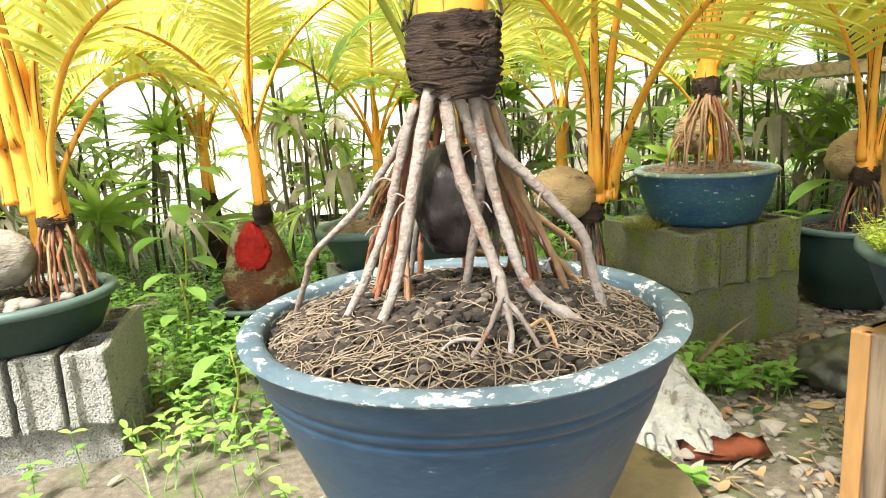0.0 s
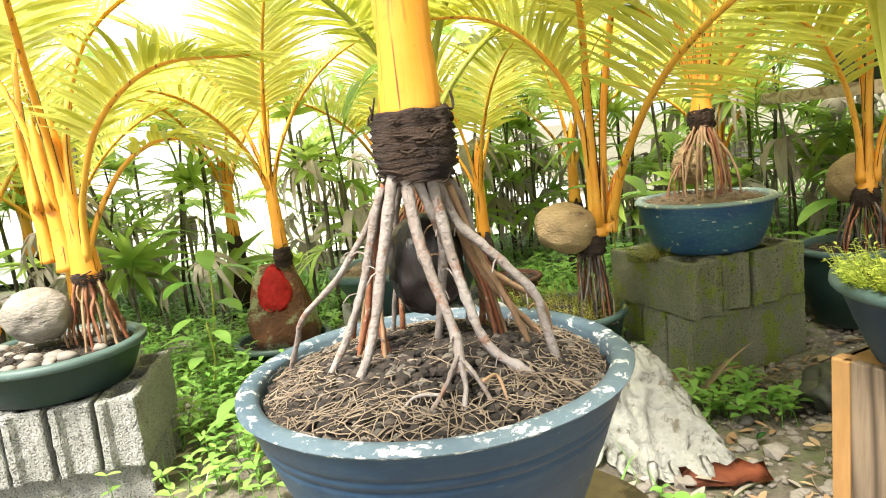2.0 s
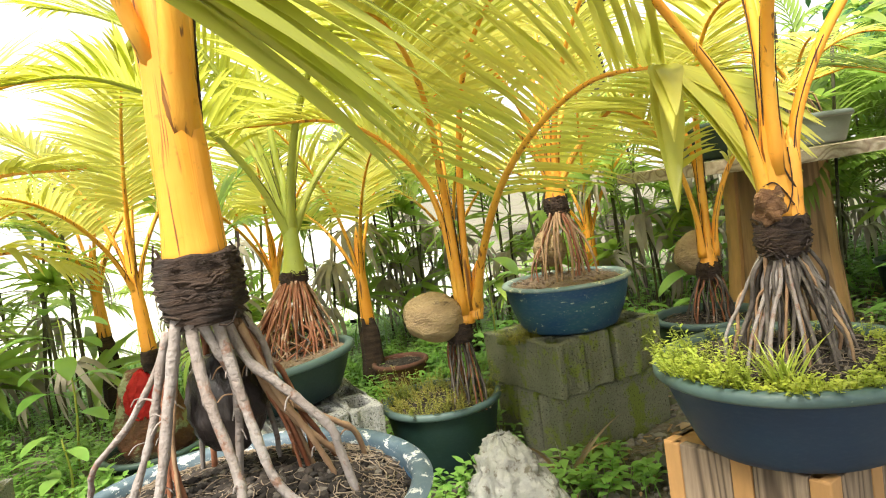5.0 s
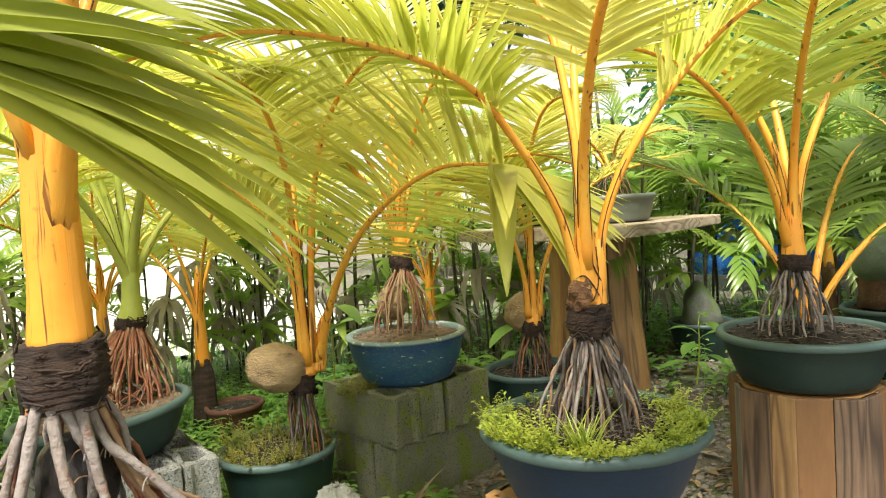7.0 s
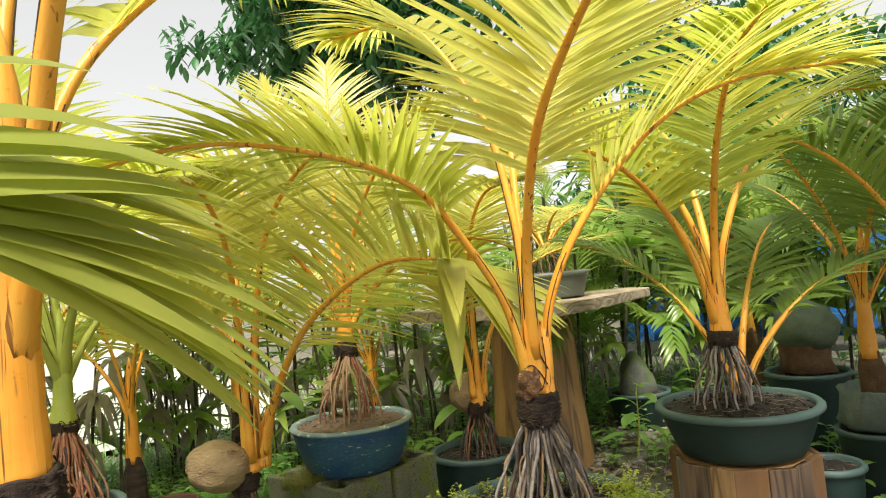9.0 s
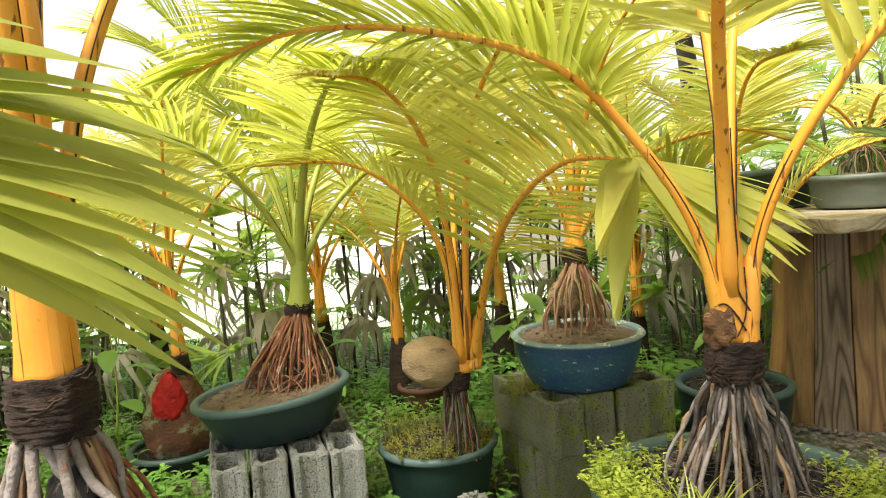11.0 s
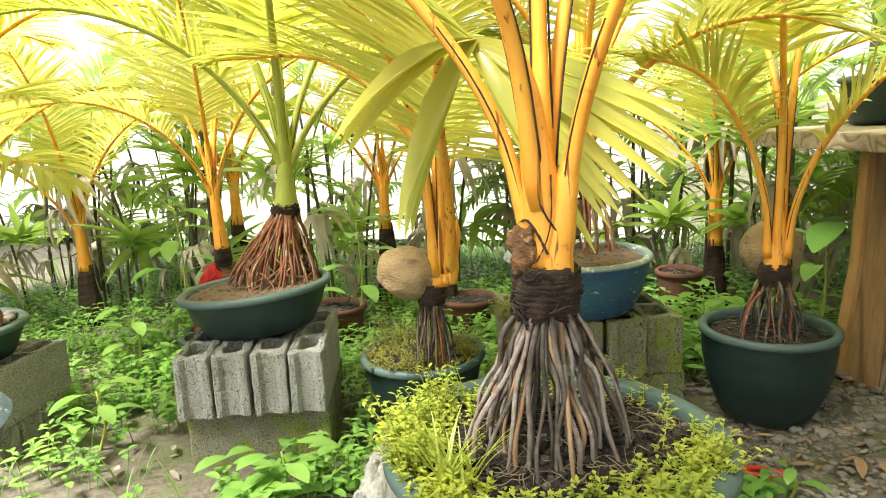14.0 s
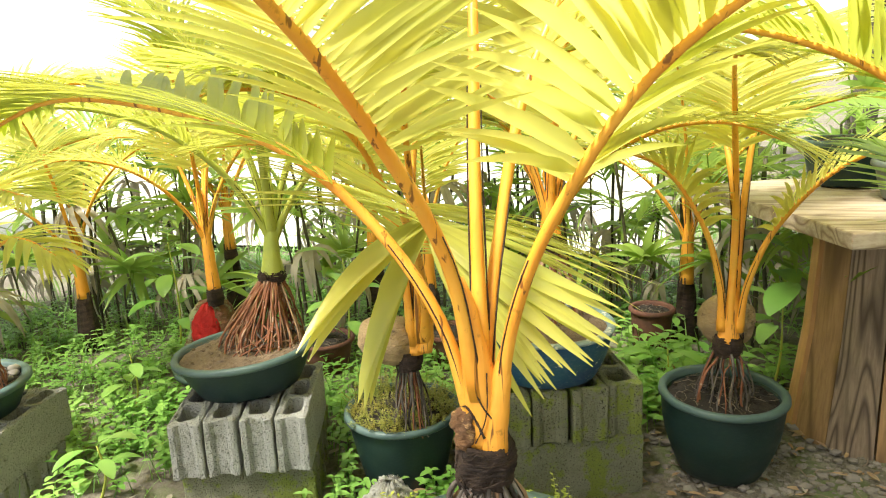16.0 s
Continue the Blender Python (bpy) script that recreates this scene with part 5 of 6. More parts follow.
# ---- the palm on the striped post ----
GX, GY = 1.742, 1.222
# strip colours carry the shade here: darker copies of the tan and grained wood
strip_post(GX + 0.01, GY + 0.01, 0.20, 0.418, 12, [("shade_wood", "shaded_grain"), ("shaded_grain", "shade_wood"), ("shade_wood", "grey_wood"), ("shaded_grain", "brown_wood")], "eight-sided wooden post with tan, grained and grey strips", 8, (0.56, 0.44))
_, GZ = pot(GX, GY, 0.568, 0.232, 0.421, 0.172, "plastic", "plastic_rim", "soil", "wide dark green pot with mossy soil", 0.02, 0, 0.016, 0.018, 120, 80, seed=21)
palm = thing("coconut_palm", GX - 0.02, GY, 0.62, "golden coconut palm on splayed grey roots", "palm", "bonsai palms")
collar(palm, GX - 0.03, GY, 0.735, 0.782, 0.042, 101, 22)
roots(palm, GX - 0.03, GY, 0.745, 0.036, GZ - 0.012, 0.10, 30, 0.0056, ["root_grey", "root_dark"], 102, 0.15)
stem_part(palm, [(GX - 0.03, GY, 0.77), (GX - 0.03, GY, 0.84), (GX - 0.03, GY, 0.92), (GX - 0.03, GY, 1.0)], [0.034, 0.028, 0.02, 0.01])
frond(palm, arc((GX - 0.045, GY, 0.80), 185, 76, 1.0, 95), 38, 0.36, 0.38, 0.019, 0.011, seed=111, material="lime_leaf")
frond(palm, arc((GX - 0.03, GY, 0.81), 235, 86, 1.1, 95), 40, 0.38, 0.36, 0.019, 0.012, seed=112, material="lime_leaf")
frond(palm, arc((GX - 0.03, GY, 0.81), 150, 87, 1.1, 90), 40, 0.36, 0.36, 0.019, 0.012, seed=113, material="lime_leaf")
frond(palm, arc((GX - 0.03, GY, 0.81), 350, 84, 1.1, 90), 40, 0.36, 0.36, 0.019, 0.012, seed=114, material="lime_leaf")
frond(palm, arc((GX - 0.03, GY, 0.81), 60, 84, 1.1, 90), 40, 0.36, 0.36, 0.019, 0.012, seed=115, material="green_leaf")
palm = thing("young_palm", GX + 0.1, GY + 0.06, 0.56, "young green palm with yellowish stalks", "palm")
for i, (az, el, ln, bend) in enumerate([(20, 74, 0.8, 60), (70, 80, 0.9, 60), (330, 66, 0.75, 70), (120, 72, 0.8, 60)]):
    frond(palm, arc((GX + 0.09, GY + 0.06, 0.55), az, el, ln, bend), 26, 0.3, 0.4, 0.02, 0.011, seed=120 + i, material="green_leaf", stalk="petiole")

# ---- the pebbled pot on the far stack ----
_, LZ = pot(-1.06, 1.55, 0.405, 0.215, 0.29, 0.165, "plastic", "plastic_rim", "soil", "wide green pot with pebbles round the roots", 0.026, 0, 0.016, 0.02, 60, 90, seed=23)
palm = thing("coconut_palm", -0.95, 1.55, 0.4, "golden coconut palm with a grey nut among pebbles", "palm", "bonsai palms")
nut(palm, (-1.06, 1.5, 0.50), 0.085, 0.07, 0.07, "husk_grey", 13)
collar(palm, -0.945, 1.56, 0.56, 0.59, 0.04, 131, 18)
roots(palm, -0.945, 1.56, 0.57, 0.036, LZ - 0.01, 0.075, 24, 0.0062, ["root_tan", "root_red"], 132, 0.15)
for i, (x, r) in enumerate(((-0.945, 0.04), (-1.02, 0.034), (-1.1, 0.028))):
    stem_part(palm, [(x, 1.56 + 0.05 * i, 0.57 + 0.02 * i), (x - 0.004, 1.56 + 0.05 * i, 0.68), (x - 0.02, 1.565 + 0.05 * i, 0.85), (x - 0.03, 1.57 + 0.05 * i, 1.0)], [r, r * 0.72, r * 0.5, r * 0.4])
frond(palm, [(-0.93, 1.55, 0.62), (-0.90, 1.53, 0.78), (-0.80, 1.5, 0.96), (-0.62, 1.45, 1.06), (-0.38, 1.38, 1.05)], 34, 0.30, 0.42, 0.017, 0.010, seed=141)
frond(palm, [(-0.95, 1.56, 0.75), (-0.93, 1.58, 0.98), (-0.86, 1.65, 1.2), (-0.68, 1.75, 1.33), (-0.45, 1.85, 1.33)], 38, 0.34, 0.42, 0.018, 0.010, seed=142)
frond(palm, [(-0.96, 1.56, 0.75), (-0.96, 1.52, 1.0), (-0.9, 1.4, 1.2), (-0.78, 1.2, 1.3), (-0.6, 0.95, 1.27)], 38, 0.34, 0.42, 0.018, 0.010, seed=143)
frond(palm, [(-1.03, 1.6, 0.75), (-1.08, 1.62, 1.0), (-1.2, 1.65, 1.2), (-1.42, 1.7, 1.3), (-1.7, 1.75, 1.25)], 38, 0.34, 0.42, 0.018, 0.010, seed=144)
frond(palm, [(-1.1, 1.65, 0.75), (-1.13, 1.7, 1.0), (-1.18, 1.82, 1.22), (-1.25, 2.05, 1.35), (-1.3, 2.35, 1.33)], 38, 0.34, 0.42, 0.018, 0.010, seed=145)
frond(palm, [(-0.94, 1.55, 0.6), (-0.88, 1.56, 0.74), (-0.78, 1.56, 0.86), (-0.66, 1.56, 0.9), (-0.52, 1.56, 0.84)], 12, 0.26, 0.55, 0.026, 0.008, seed=146, droop=0.9)
rng = random.Random(150)
for i in range(34):
    a, q = rng.random() * 6.283, rng.uniform(0.09, 0.18)
    s = rng.uniform(0.010, 0.021)
    bm = bmesh.new()
    blob(bm, (-1.06 + q * math.cos(a), 1.55 + q * math.sin(a), LZ - 0.014 + s * 0.4), s * 1.3, s, s * 0.7, 0.2, 1.5, i, 2)
    single("pebble", bm, "pebble", "smooth grey pebble in a pot", "pebble", "pebbles in the pot")

# ---- the red-painted husk and its palm ----
pot(-0.765, 2.5, 0.10, 0.195, -0.01, 0.14, "plastic", "plastic_rim", "soil", "low dark green pot at ground level", 0.02, 0, 0.02, 0.01, 20, 30, seed=25)
palm = thing("coconut_palm", -0.765, 2.5, 0.08, "slim golden palm growing from a red-painted mossy husk", "palm", "bonsai palms")
bm = bmesh.new()
lathe(bm, [(0, 0.05), (0.115, 0.05), (0.14, 0.12), (0.132, 0.2), (0.11, 0.28), (0.085, 0.36), (0.055, 0.40), (0, 0.41)], (-0.755, 2.5, 0), 40, 0.03)
for v in bm.verts:
    v.co += Vector((noise.noise(v.co * 30), noise.noise(v.co * 30 + Vector((4, 0, 0))), noise.noise(v.co * 30 + Vector((0, 4, 0))))) * 0.012
part("husk", bm, "rough_husk", palm, "rough brown husk with moss")
bm = bmesh.new()
patch_rows = []
for i in range(17):
    z = 0.235 + i * 0.0108
    r = float(np.interp(z, [0.12, 0.2, 0.28, 0.36, 0.40, 0.41], [0.14, 0.132, 0.11, 0.085, 0.055, 0.03]))
    half = 7 + 36 * math.sqrt(max(0.0, 1 - ((i - 8) / 8.0) ** 2)) + 7 * noise.noise(Vector((z * 45, 3, 1)))
    row = []
    for j in range(16):
        a = radians(277 + 5 * noise.noise(Vector((z * 28, 9, 1))) + half * (j / 7.5 - 1))
        bulge = math.sqrt(max(0.0, 1 - (j / 7.5 - 1) ** 2)) * math.sqrt(max(0.0, 1 - ((i - 8) / 8.2) ** 2))
        q = r + 0.012 * bulge - 0.001 + 0.013 * noise.noise(Vector((a * 11, z * 80, 2)))
        row.append(bm.verts.new((-0.755 + q * math.cos(a), 2.5 + q * math.sin(a), z)))
    patch_rows.append(row)
for a, b in zip(patch_rows, patch_rows[1:]):
    for k in range(15):
        bm.faces.new((a[k], a[k + 1], b[k + 1], b[k]))
bmesh.ops.solidify(bm, geom=bm.faces[:], thickness=0.008)
part("red_patch", bm, "red", palm, "bright red painted patch")
collar(palm, -0.705, 2.46, 0.40, 0.475, 0.036, 151, 14)
stem_part(palm, [(-0.705, 2.46, 0.465), (-0.708, 2.46, 0.6), (-0.715, 2.46, 0.8), (-0.72, 2.46, 0.95)], [0.03, 0.024, 0.018, 0.012])
for i, (az, el, ln, bend) in enumerate([(175, 80, 0.95, 60), (20, 76, 0.95, 75), (300, 82, 0.95, 55), (100, 84, 1.05, 40), (240, 68, 0.85, 90), (60, 86, 1.05, 35)]):
    frond(palm, arc((-0.71, 2.46, 0.68), az, el, ln, bend), 34, 0.33, 0.34, 0.017, 0.009, seed=160 + i)

# ---- far palms ----
for k, (x, y, z, n) in enumerate([(0.10, 3.02, 0.30, 5), (1.28, 3.2, 0.32, 5), (-1.75, 2.75, 0.25, 5), (-1.55, 1.95, 0.3, 5), (2.74, 1.44, 0.5, 5), (3.6, 2.7, 0.45, 6), (2.42, 0.98, 0.5, 5), (-0.35, 3.4, 0.36, 6), (-1.2, 3.3, 0.4, 6), (-2.3, 3.3, 0.4, 6), (0.62, 3.55, 0.36, 6)]):
    palm = thing("coconut_palm", x, y, 0, "slim golden coconut palm among the shrubs", "palm", "palms behind")
    bm = bmesh.new()
    lathe(bm, [(0, -0.02), (0.065, 0), (0.05, z * 0.5), (0.038, z), (0.028, z + 0.07), (0, z + 0.08)], (x, y, 0), 24, 0.02)
    part("husk", bm, "nut_brown" if 4 <= k < 7 else "fibre", palm)
    stem_part(palm, [(x, y, z + 0.04), (x, y, z + 0.25), (x + 0.01, y, z + 0.5)], [0.034, 0.025, 0.014])
    for i in range(n):
        frond(palm, arc((x, y, z + 0.22), 360 * i / n + 40 * k, 82 - 7 * (i % 3), 0.95 + 0.1 * (i % 2), 48 + 20 * (i % 3)), 32, 0.33, 0.34, 0.018, 0.009, seed=200 + 10 * k + i, material="green_leaf" if 4 <= k < 7 else "gold_leaf")


# ---- table: a plank slab on a flared stump, with pots ----
SX, SY = 1.82, 2.42
table = thing("slab_table", SX, SY, 0, "weathered plank slab resting on a flared wooden stump", "table")
for i in range(11):
    a0, a1 = 2 * math.pi * i / 11, 2 * math.pi * (i + 1) / 11
    bm = bmesh.new()
    prof = [(0.235, 0.06), (0.222, 0.2), (0.198, 0.45), (0.186, 0.815)]
    vo = [[(SX + (r + dr) * math.cos(a) * 1.05, SY + (r + dr) * math.sin(a) * 0.8, z) for a in (a0 + 0.012, (a0 + a1) / 2, a1 - 0.012)] for r, z in prof for dr in (0.006 * (i % 3),)]
    vi = [[(SX + (r - 0.06) * math.cos(a) * 1.05, SY + (r - 0.06) * math.sin(a) * 0.8, z) for a in (a0 + 0.012, (a0 + a1) / 2, a1 - 0.012)] for r, z in prof]
    o = [[bm.verts.new(q) for q in row] for row in vo]
    n_ = [[bm.verts.new(q) for q in row] for row in vi]
    for r in range(3):
        for c in range(2):
            bm.faces.new((o[r][c], o[r][c + 1], o[r + 1][c + 1], o[r + 1][c]))
            bm.faces.new((n_[r][c + 1], n_[r][c], n_[r + 1][c], n_[r + 1][c + 1]))
        bm.faces.new((n_[r][0], o[r][0], o[r + 1][0], n_[r + 1][0]))
        bm.faces.new((o[r][2], n_[r][2], n_[r + 1][2], o[r + 1][2]))
    for c in range(2):
        bm.faces.new((o[3][c], o[3][c + 1], n_[3][c + 1], n_[3][c]))
        bm.faces.new((o[0][c + 1], o[0][c], n_[0][c], n_[0][c + 1]))
    part("stave", bm, ("brown_wood", "tan_wood", "brown_wood", "grain_wood")[i % 4], table, smooth=False)
bm = bmesh.new()
SLAB = [(1.33, 2.86), (1.37, 2.62), (1.46, 2.36), (1.60, 1.98), (1.80, 2.05), (2.2, 2.24), (2.58, 2.44), (2.62, 2.66), (2.4, 2.88), (2.0, 3.02), (1.6, 3.0)]
for z0, z1 in ((0.815, 0.862),):
    lo = [bm.verts.new((x, y, z0 + 0.003 * noise.noise(Vector((x * 9, y * 9, 0))))) for x, y in SLAB]
    hi = [bm.verts.new((x + 0.006 * noise.noise(Vector((x * 9, y * 9, 4))), y, z1)) for x, y in SLAB]
    for k in range(len(SLAB)):
        k2 = (k + 1) % len(SLAB)
        bm.faces.new((lo[k], lo[k2], hi[k2], hi[k]))
    bm.faces.new(hi)
    bm.faces.new(lo[::-1])
bmesh.ops.bevel(bm, geom=bm.edges[:], offset=0.006, segments=2, affect="EDGES", profile=0.5)
part("tabletop", bm, "slab_wood", table, "pale worn plank top", smooth=False)
pot(1.97, 2.47, 0.99, 0.20, 0.866, 0.165, "pale_plastic", "pale_plastic", "soil", "wide low grey-green pot on the plank table", 0.016, 0, 0.014, 0.012, 60, 80, seed=27)
pot(1.80, 2.83, 1.03, 0.165, 0.866, 0.13, "plastic", "plastic_rim", "soil", "dark green pot on the plank table", 0.014, 0, 0.012, 0.012, 20, 30, seed=28)
palm = thing("seedling_palm", 1.97, 2.47, 0.99, "small palm seedling with a bundle of roots", "palm")
roots(palm, 1.97, 2.47, 1.09, 0.03, 0.986, 0.10, 24, 0.005, ["root_tan", "root_dark"], 251, 0.25)
for i in range(6):
    frond(palm, arc((1.97, 2.47, 1.08), 60 * i + 15, 66, 0.42, 90), 16, 0.18, 0.3, 0.014, 0.006, seed=260 + i)

# ---- pots and stones behind the striped post ----
for x, y, rim, r, lab in [(3.07, 1.96, 0.40, 0.19, "dark plastic pot in the shade"), (2.6, 2.64, 0.30, 0.17, "dark pot holding a grey stone"), (2.74, 1.44, 0.27, 0.15, "dark plastic pot under a pale grow bag"), (2.14, 1.24, 0.30, 0.11, "small dark plastic pot with dry leaves"), (2.42, 0.98, 0.33, 0.14, "dark plastic pot with bare roots"), (1.13, 3.1, 0.27, 0.10, "square-shouldered brown clay pot"), (0.22, 2.95, 0.16, 0.13, "low clay pot among weeds"), (-0.35, 2.75, 0.16, 0.14, "low clay pot among weeds")]:
    clay = "clay" in lab
    pot(x, y, rim, r, ground_z(x, y) - 0.01, r * 0.72, "terracotta" if clay else "plastic", "terracotta" if clay else "plastic_rim", "soil", lab, 0.016, 0, 0.02, 0.01, 15, 20, seed=int(x * 40 + 200), group="pots behind")
bm = bmesh.new()
blob(bm, (3.05, 1.93, 0.61), 0.15, 0.14, 0.125, 0.12, 2.0, 3, 4)
single("green_coconut", bm, "husk_green", "grey-green coconut resting on a fibre stub", "coconut")
bm = bmesh.new()
lathe(bm, [(0, 0.40), (0.12, 0.40), (0.105, 0.46), (0.115, 0.53), (0.09, 0.56), (0, 0.57)], (3.06, 1.95, 0), 30, 0.03)
single("fibre_stub", bm, "nut_brown", "dark fibrous stub in a pot", "stub")
bm = bmesh.new()
blob(bm, (2.6, 2.64, 0.34), 0.10, 0.09, 0.14, 0.35, 1.6, 6, 3)
single("grey_stone", bm, "stone", "pointed grey stone standing in a pot", "stone")
bm = bmesh.new()
lathe(bm, [(0, 0.27), (0.105, 0.268), (0.128, 0.29), (0.122, 0.36), (0.128, 0.42), (0.118, 0.43), (0.112, 0.40), (0, 0.395)], (2.74, 1.44, 0), 44, 0.03)
for v in bm.verts:
    v.co += Vector((noise.noise(v.co * 34), noise.noise(v.co * 34 + Vector((4, 0, 0))), 0.6 * noise.noise(v.co * 34 + Vector((0, 4, 0))))) * 0.012
single("grow_bag", bm, "grow_bag", "creased pale green cloth grow bag in a pot", "grow bag")
# blue tarpaulin far back
bm = bmesh.new()
vs = [[bm.verts.new((4.2 + 0.08 * i, 4.6 - 0.10 * i + 0.04 * noise.noise(Vector((i, j, 0)) * 0.6), 0.25 + 0.11 * j + 0.03 * noise.noise(Vector((i, j, 5)) * 0.5))) for j in range(9)] for i in range(20)]
for i in range(19):
    for j in range(8):
        bm.faces.new((vs[i][j], vs[i + 1][j], vs[i + 1][j + 1], vs[i][j + 1]))
bmesh.ops.solidify(bm, geom=bm.faces[:], thickness=0.006)
single("blue_tarpaulin", bm, "tarp", "creased blue tarpaulin hung behind the plants", "tarpaulin")

# ---- rag, litter and small things on the ground ----
rag = thing("cloth_rag", 0.44, 1.5, 0.0, "crumpled dirty white cloth rag heaped on litter", "rag")
RAG_WAYS, RAG_REACH = (-180, -148, -106, -78, -56, -20, 60, 140, 180), (0.13, 0.155, 0.26, 0.30, 0.31, 0.16, 0.12, 0.13, 0.13)


def rag_point(a, u, lift=0.0):
    """A point of the draped cloth: a degrees round its peak, u from peak to hem."""
    reach = float(np.interp((a + 180) % 360 - 180, RAG_WAYS, RAG_REACH)) * (1 + 0.12 * noise.noise(Vector((math.cos(radians(a)) * 3, math.sin(radians(a)) * 3, 4))))
    c, s_ = math.cos(radians(a)), math.sin(radians(a))
    fold = (1 - 2.2 * abs(math.sin(radians(a) * 5.5 + 2.6 * noise.noise(Vector((c * 2, s_ * 2, u * 2)))))) * min(1, u * 1.6)
    crease = 0.35 - abs(noise.noise(Vector((c * 3.2, s_ * 3.2, u * 8)))) * 2 + 0.6 * (0.3 - abs(noise.noise(Vector((c * 7 + 5, s_ * 7, u * 17)))) * 2)
    d = reach * (0.22 * min(1, u * 5) ** 0.5 + 0.78 * u ** 1.15) + 0.014 * fold + 0.013 * crease
    q = Vector((0.438 + d * c, 1.595 + d * s_, 0.246 * (1 - u ** 1.5 * 0.62 - 0.36 * u) + 0.008 * fold + 0.010 * crease))
    w = 0.004 * min(1, u * 2 + 0.3)
    q += Vector((noise.fractal(q * 30, 0.8, 2.0, 4), noise.fractal(q * 30 + Vector((4, 0, 0)), 0.8, 2.0, 4), 1.3 * noise.fractal(q * 34 + Vector((0, 4, 0)), 0.9, 2.0, 4))) * w
    q.z = max(q.z, ground_z(q.x, q.y) + 0.008) + lift
    return q


bm = bmesh.new()
hem = [1.0 + 0.13 * noise.noise(Vector((math.cos(k * 0.0654) * 6, math.sin(k * 0.0654) * 6, 1))) for k in range(96)]
rings = [[bm.verts.new(rag_point(k * 3.75, max(0.02, i / 40 * hem[k]))) for k in range(96)] for i in range(41)]
for a_, b_ in zip(rings, rings[1:]):
    for k in range(96):
        bm.faces.new((a_[k], a_[(k + 1) % 96], b_[(k + 1) % 96], b_[k]))
bm.faces.new(rings[0])
bmesh.ops.solidify(bm, geom=bm.faces[:], thickness=0.003)
part("cloth", bm, "cloth", rag)
for a_ in (-150, -128, -112, -96, -84, -72):
    bm = bmesh.new()
    blade(bm, rag_point(a_, 0.86, 0.004), Vector((math.cos(radians(a_)), math.sin(radians(a_)), -0.5)), Vector((0, 0, 1)), 0.07, 0.024, 0.9, 0.3, 6)
    for v in bm.verts:
        v.co += Vector((noise.noise(v.co * 50), noise.noise(v.co * 50 + Vector((3, 0, 0))), 0)) * 0.008
        v.co.z = max(v.co.z, ground_z(v.co.x, v.co.y) + 0.006)
    bmesh.ops.solidify(bm, geom=bm.faces[:], thickness=0.002)
    part("torn_strip", bm, "cloth", rag, "torn hanging strip of cloth")
bm = bmesh.new()
for k in range(3):
    vs = [bm.verts.new((0.47 + 0.19 * i / 7, 1.285 + 0.024 * k + 0.03 * noise.noise(Vector((i * 0.7, k, 1))), 0.012 + 0.012 * k + 0.012 * noise.noise(Vector((i * 0.9, k, 5))))) for i in range(8)]
    if k:
        for i in range(7):
            bm.faces.new((last[i], last[i + 1], vs[i + 1], vs[i]))
    last = vs
bmesh.ops.solidify(bm, geom=bm.faces[:], thickness=0.004)
single("sheet_scrap", bm, "rust", "rust-red bent scrap of sheet under the rag", "scrap")
bm = bmesh.new()
blob(bm, (1.0, 1.63, 0.05), 0.105, 0.085, 0.075, 0.45, 2.4, 4, 4)
single("black_bag", bm, "bag", "crumpled dark plastic bag on the ground", "bag")
bm = bmesh.new()
blade(bm, (0.70, 1.465, 0.02), Vector((1, 0.3, 0.5)), Vector((0, 0, 1)), 0.03, 0.02, 0.3, 0.1, 3, 1.0)
bmesh.ops.solidify(bm, geom=bm.faces[:], thickness=0.001)
single("plastic_scrap", bm, "tree_leaf", "bright green scrap of plastic among leaves", "scrap")
tool = thing("garden_snips", 1.23, 1.84, 0.03, "small snips with red handles on the earth", "snips")
for s in (1, -1):
    bm = bmesh.new()
    tube(bm, spline([(1.23, 1.84, 0.03), (1.26, 1.84 + 0.016 * s, 0.035), (1.30, 1.84 + 0.022 * s, 0.03), (1.34, 1.84 + 0.012 * s, 0.028)], 10), [0.007] * 11, 7)
    part("handle", bm, "red_plastic", tool, "red plastic handle")
    bm = bmesh.new()
    tube(bm, [Vector((1.23, 1.84, 0.03)), Vector((1.19, 1.84 - 0.005 * s, 0.028)), Vector((1.16, 1.84 - 0.002 * s, 0.024))], [0.005, 0.004, 0.001], 5, 0.4)
    part("blade", bm, "stone", tool, "dull steel blade")


def scatter_leaves(name, material, n, area, size, label, cat, seed, flat=0.25, keep=None):
    rng = random.Random(seed)
    bm = bmesh.new()
    for _ in range(n):
        x, y = rng.uniform(area[0], area[1]), rng.uniform(area[2], area[3])
        if keep and not keep(x, y):
            continue
        a = rng.random() * 6.283
        s = size * rng.uniform(0.5, 1.5)
        blade(bm, (x, y, ground_z(x, y) + rng.uniform(0.004, 0.02)), Vector((math.cos(a), math.sin(a), rng.uniform(-flat, flat))), Vector((rng.uniform(-0.3, 0.3), rng.uniform(-0.3, 0.3), 1)), s, s * rng.uniform(0.22, 0.5), rng.uniform(-0.3, 0.5), rng.uniform(0.0, 0.3), 4, 0.8)
    single(name, bm, material, label, cat, kind="stuff")


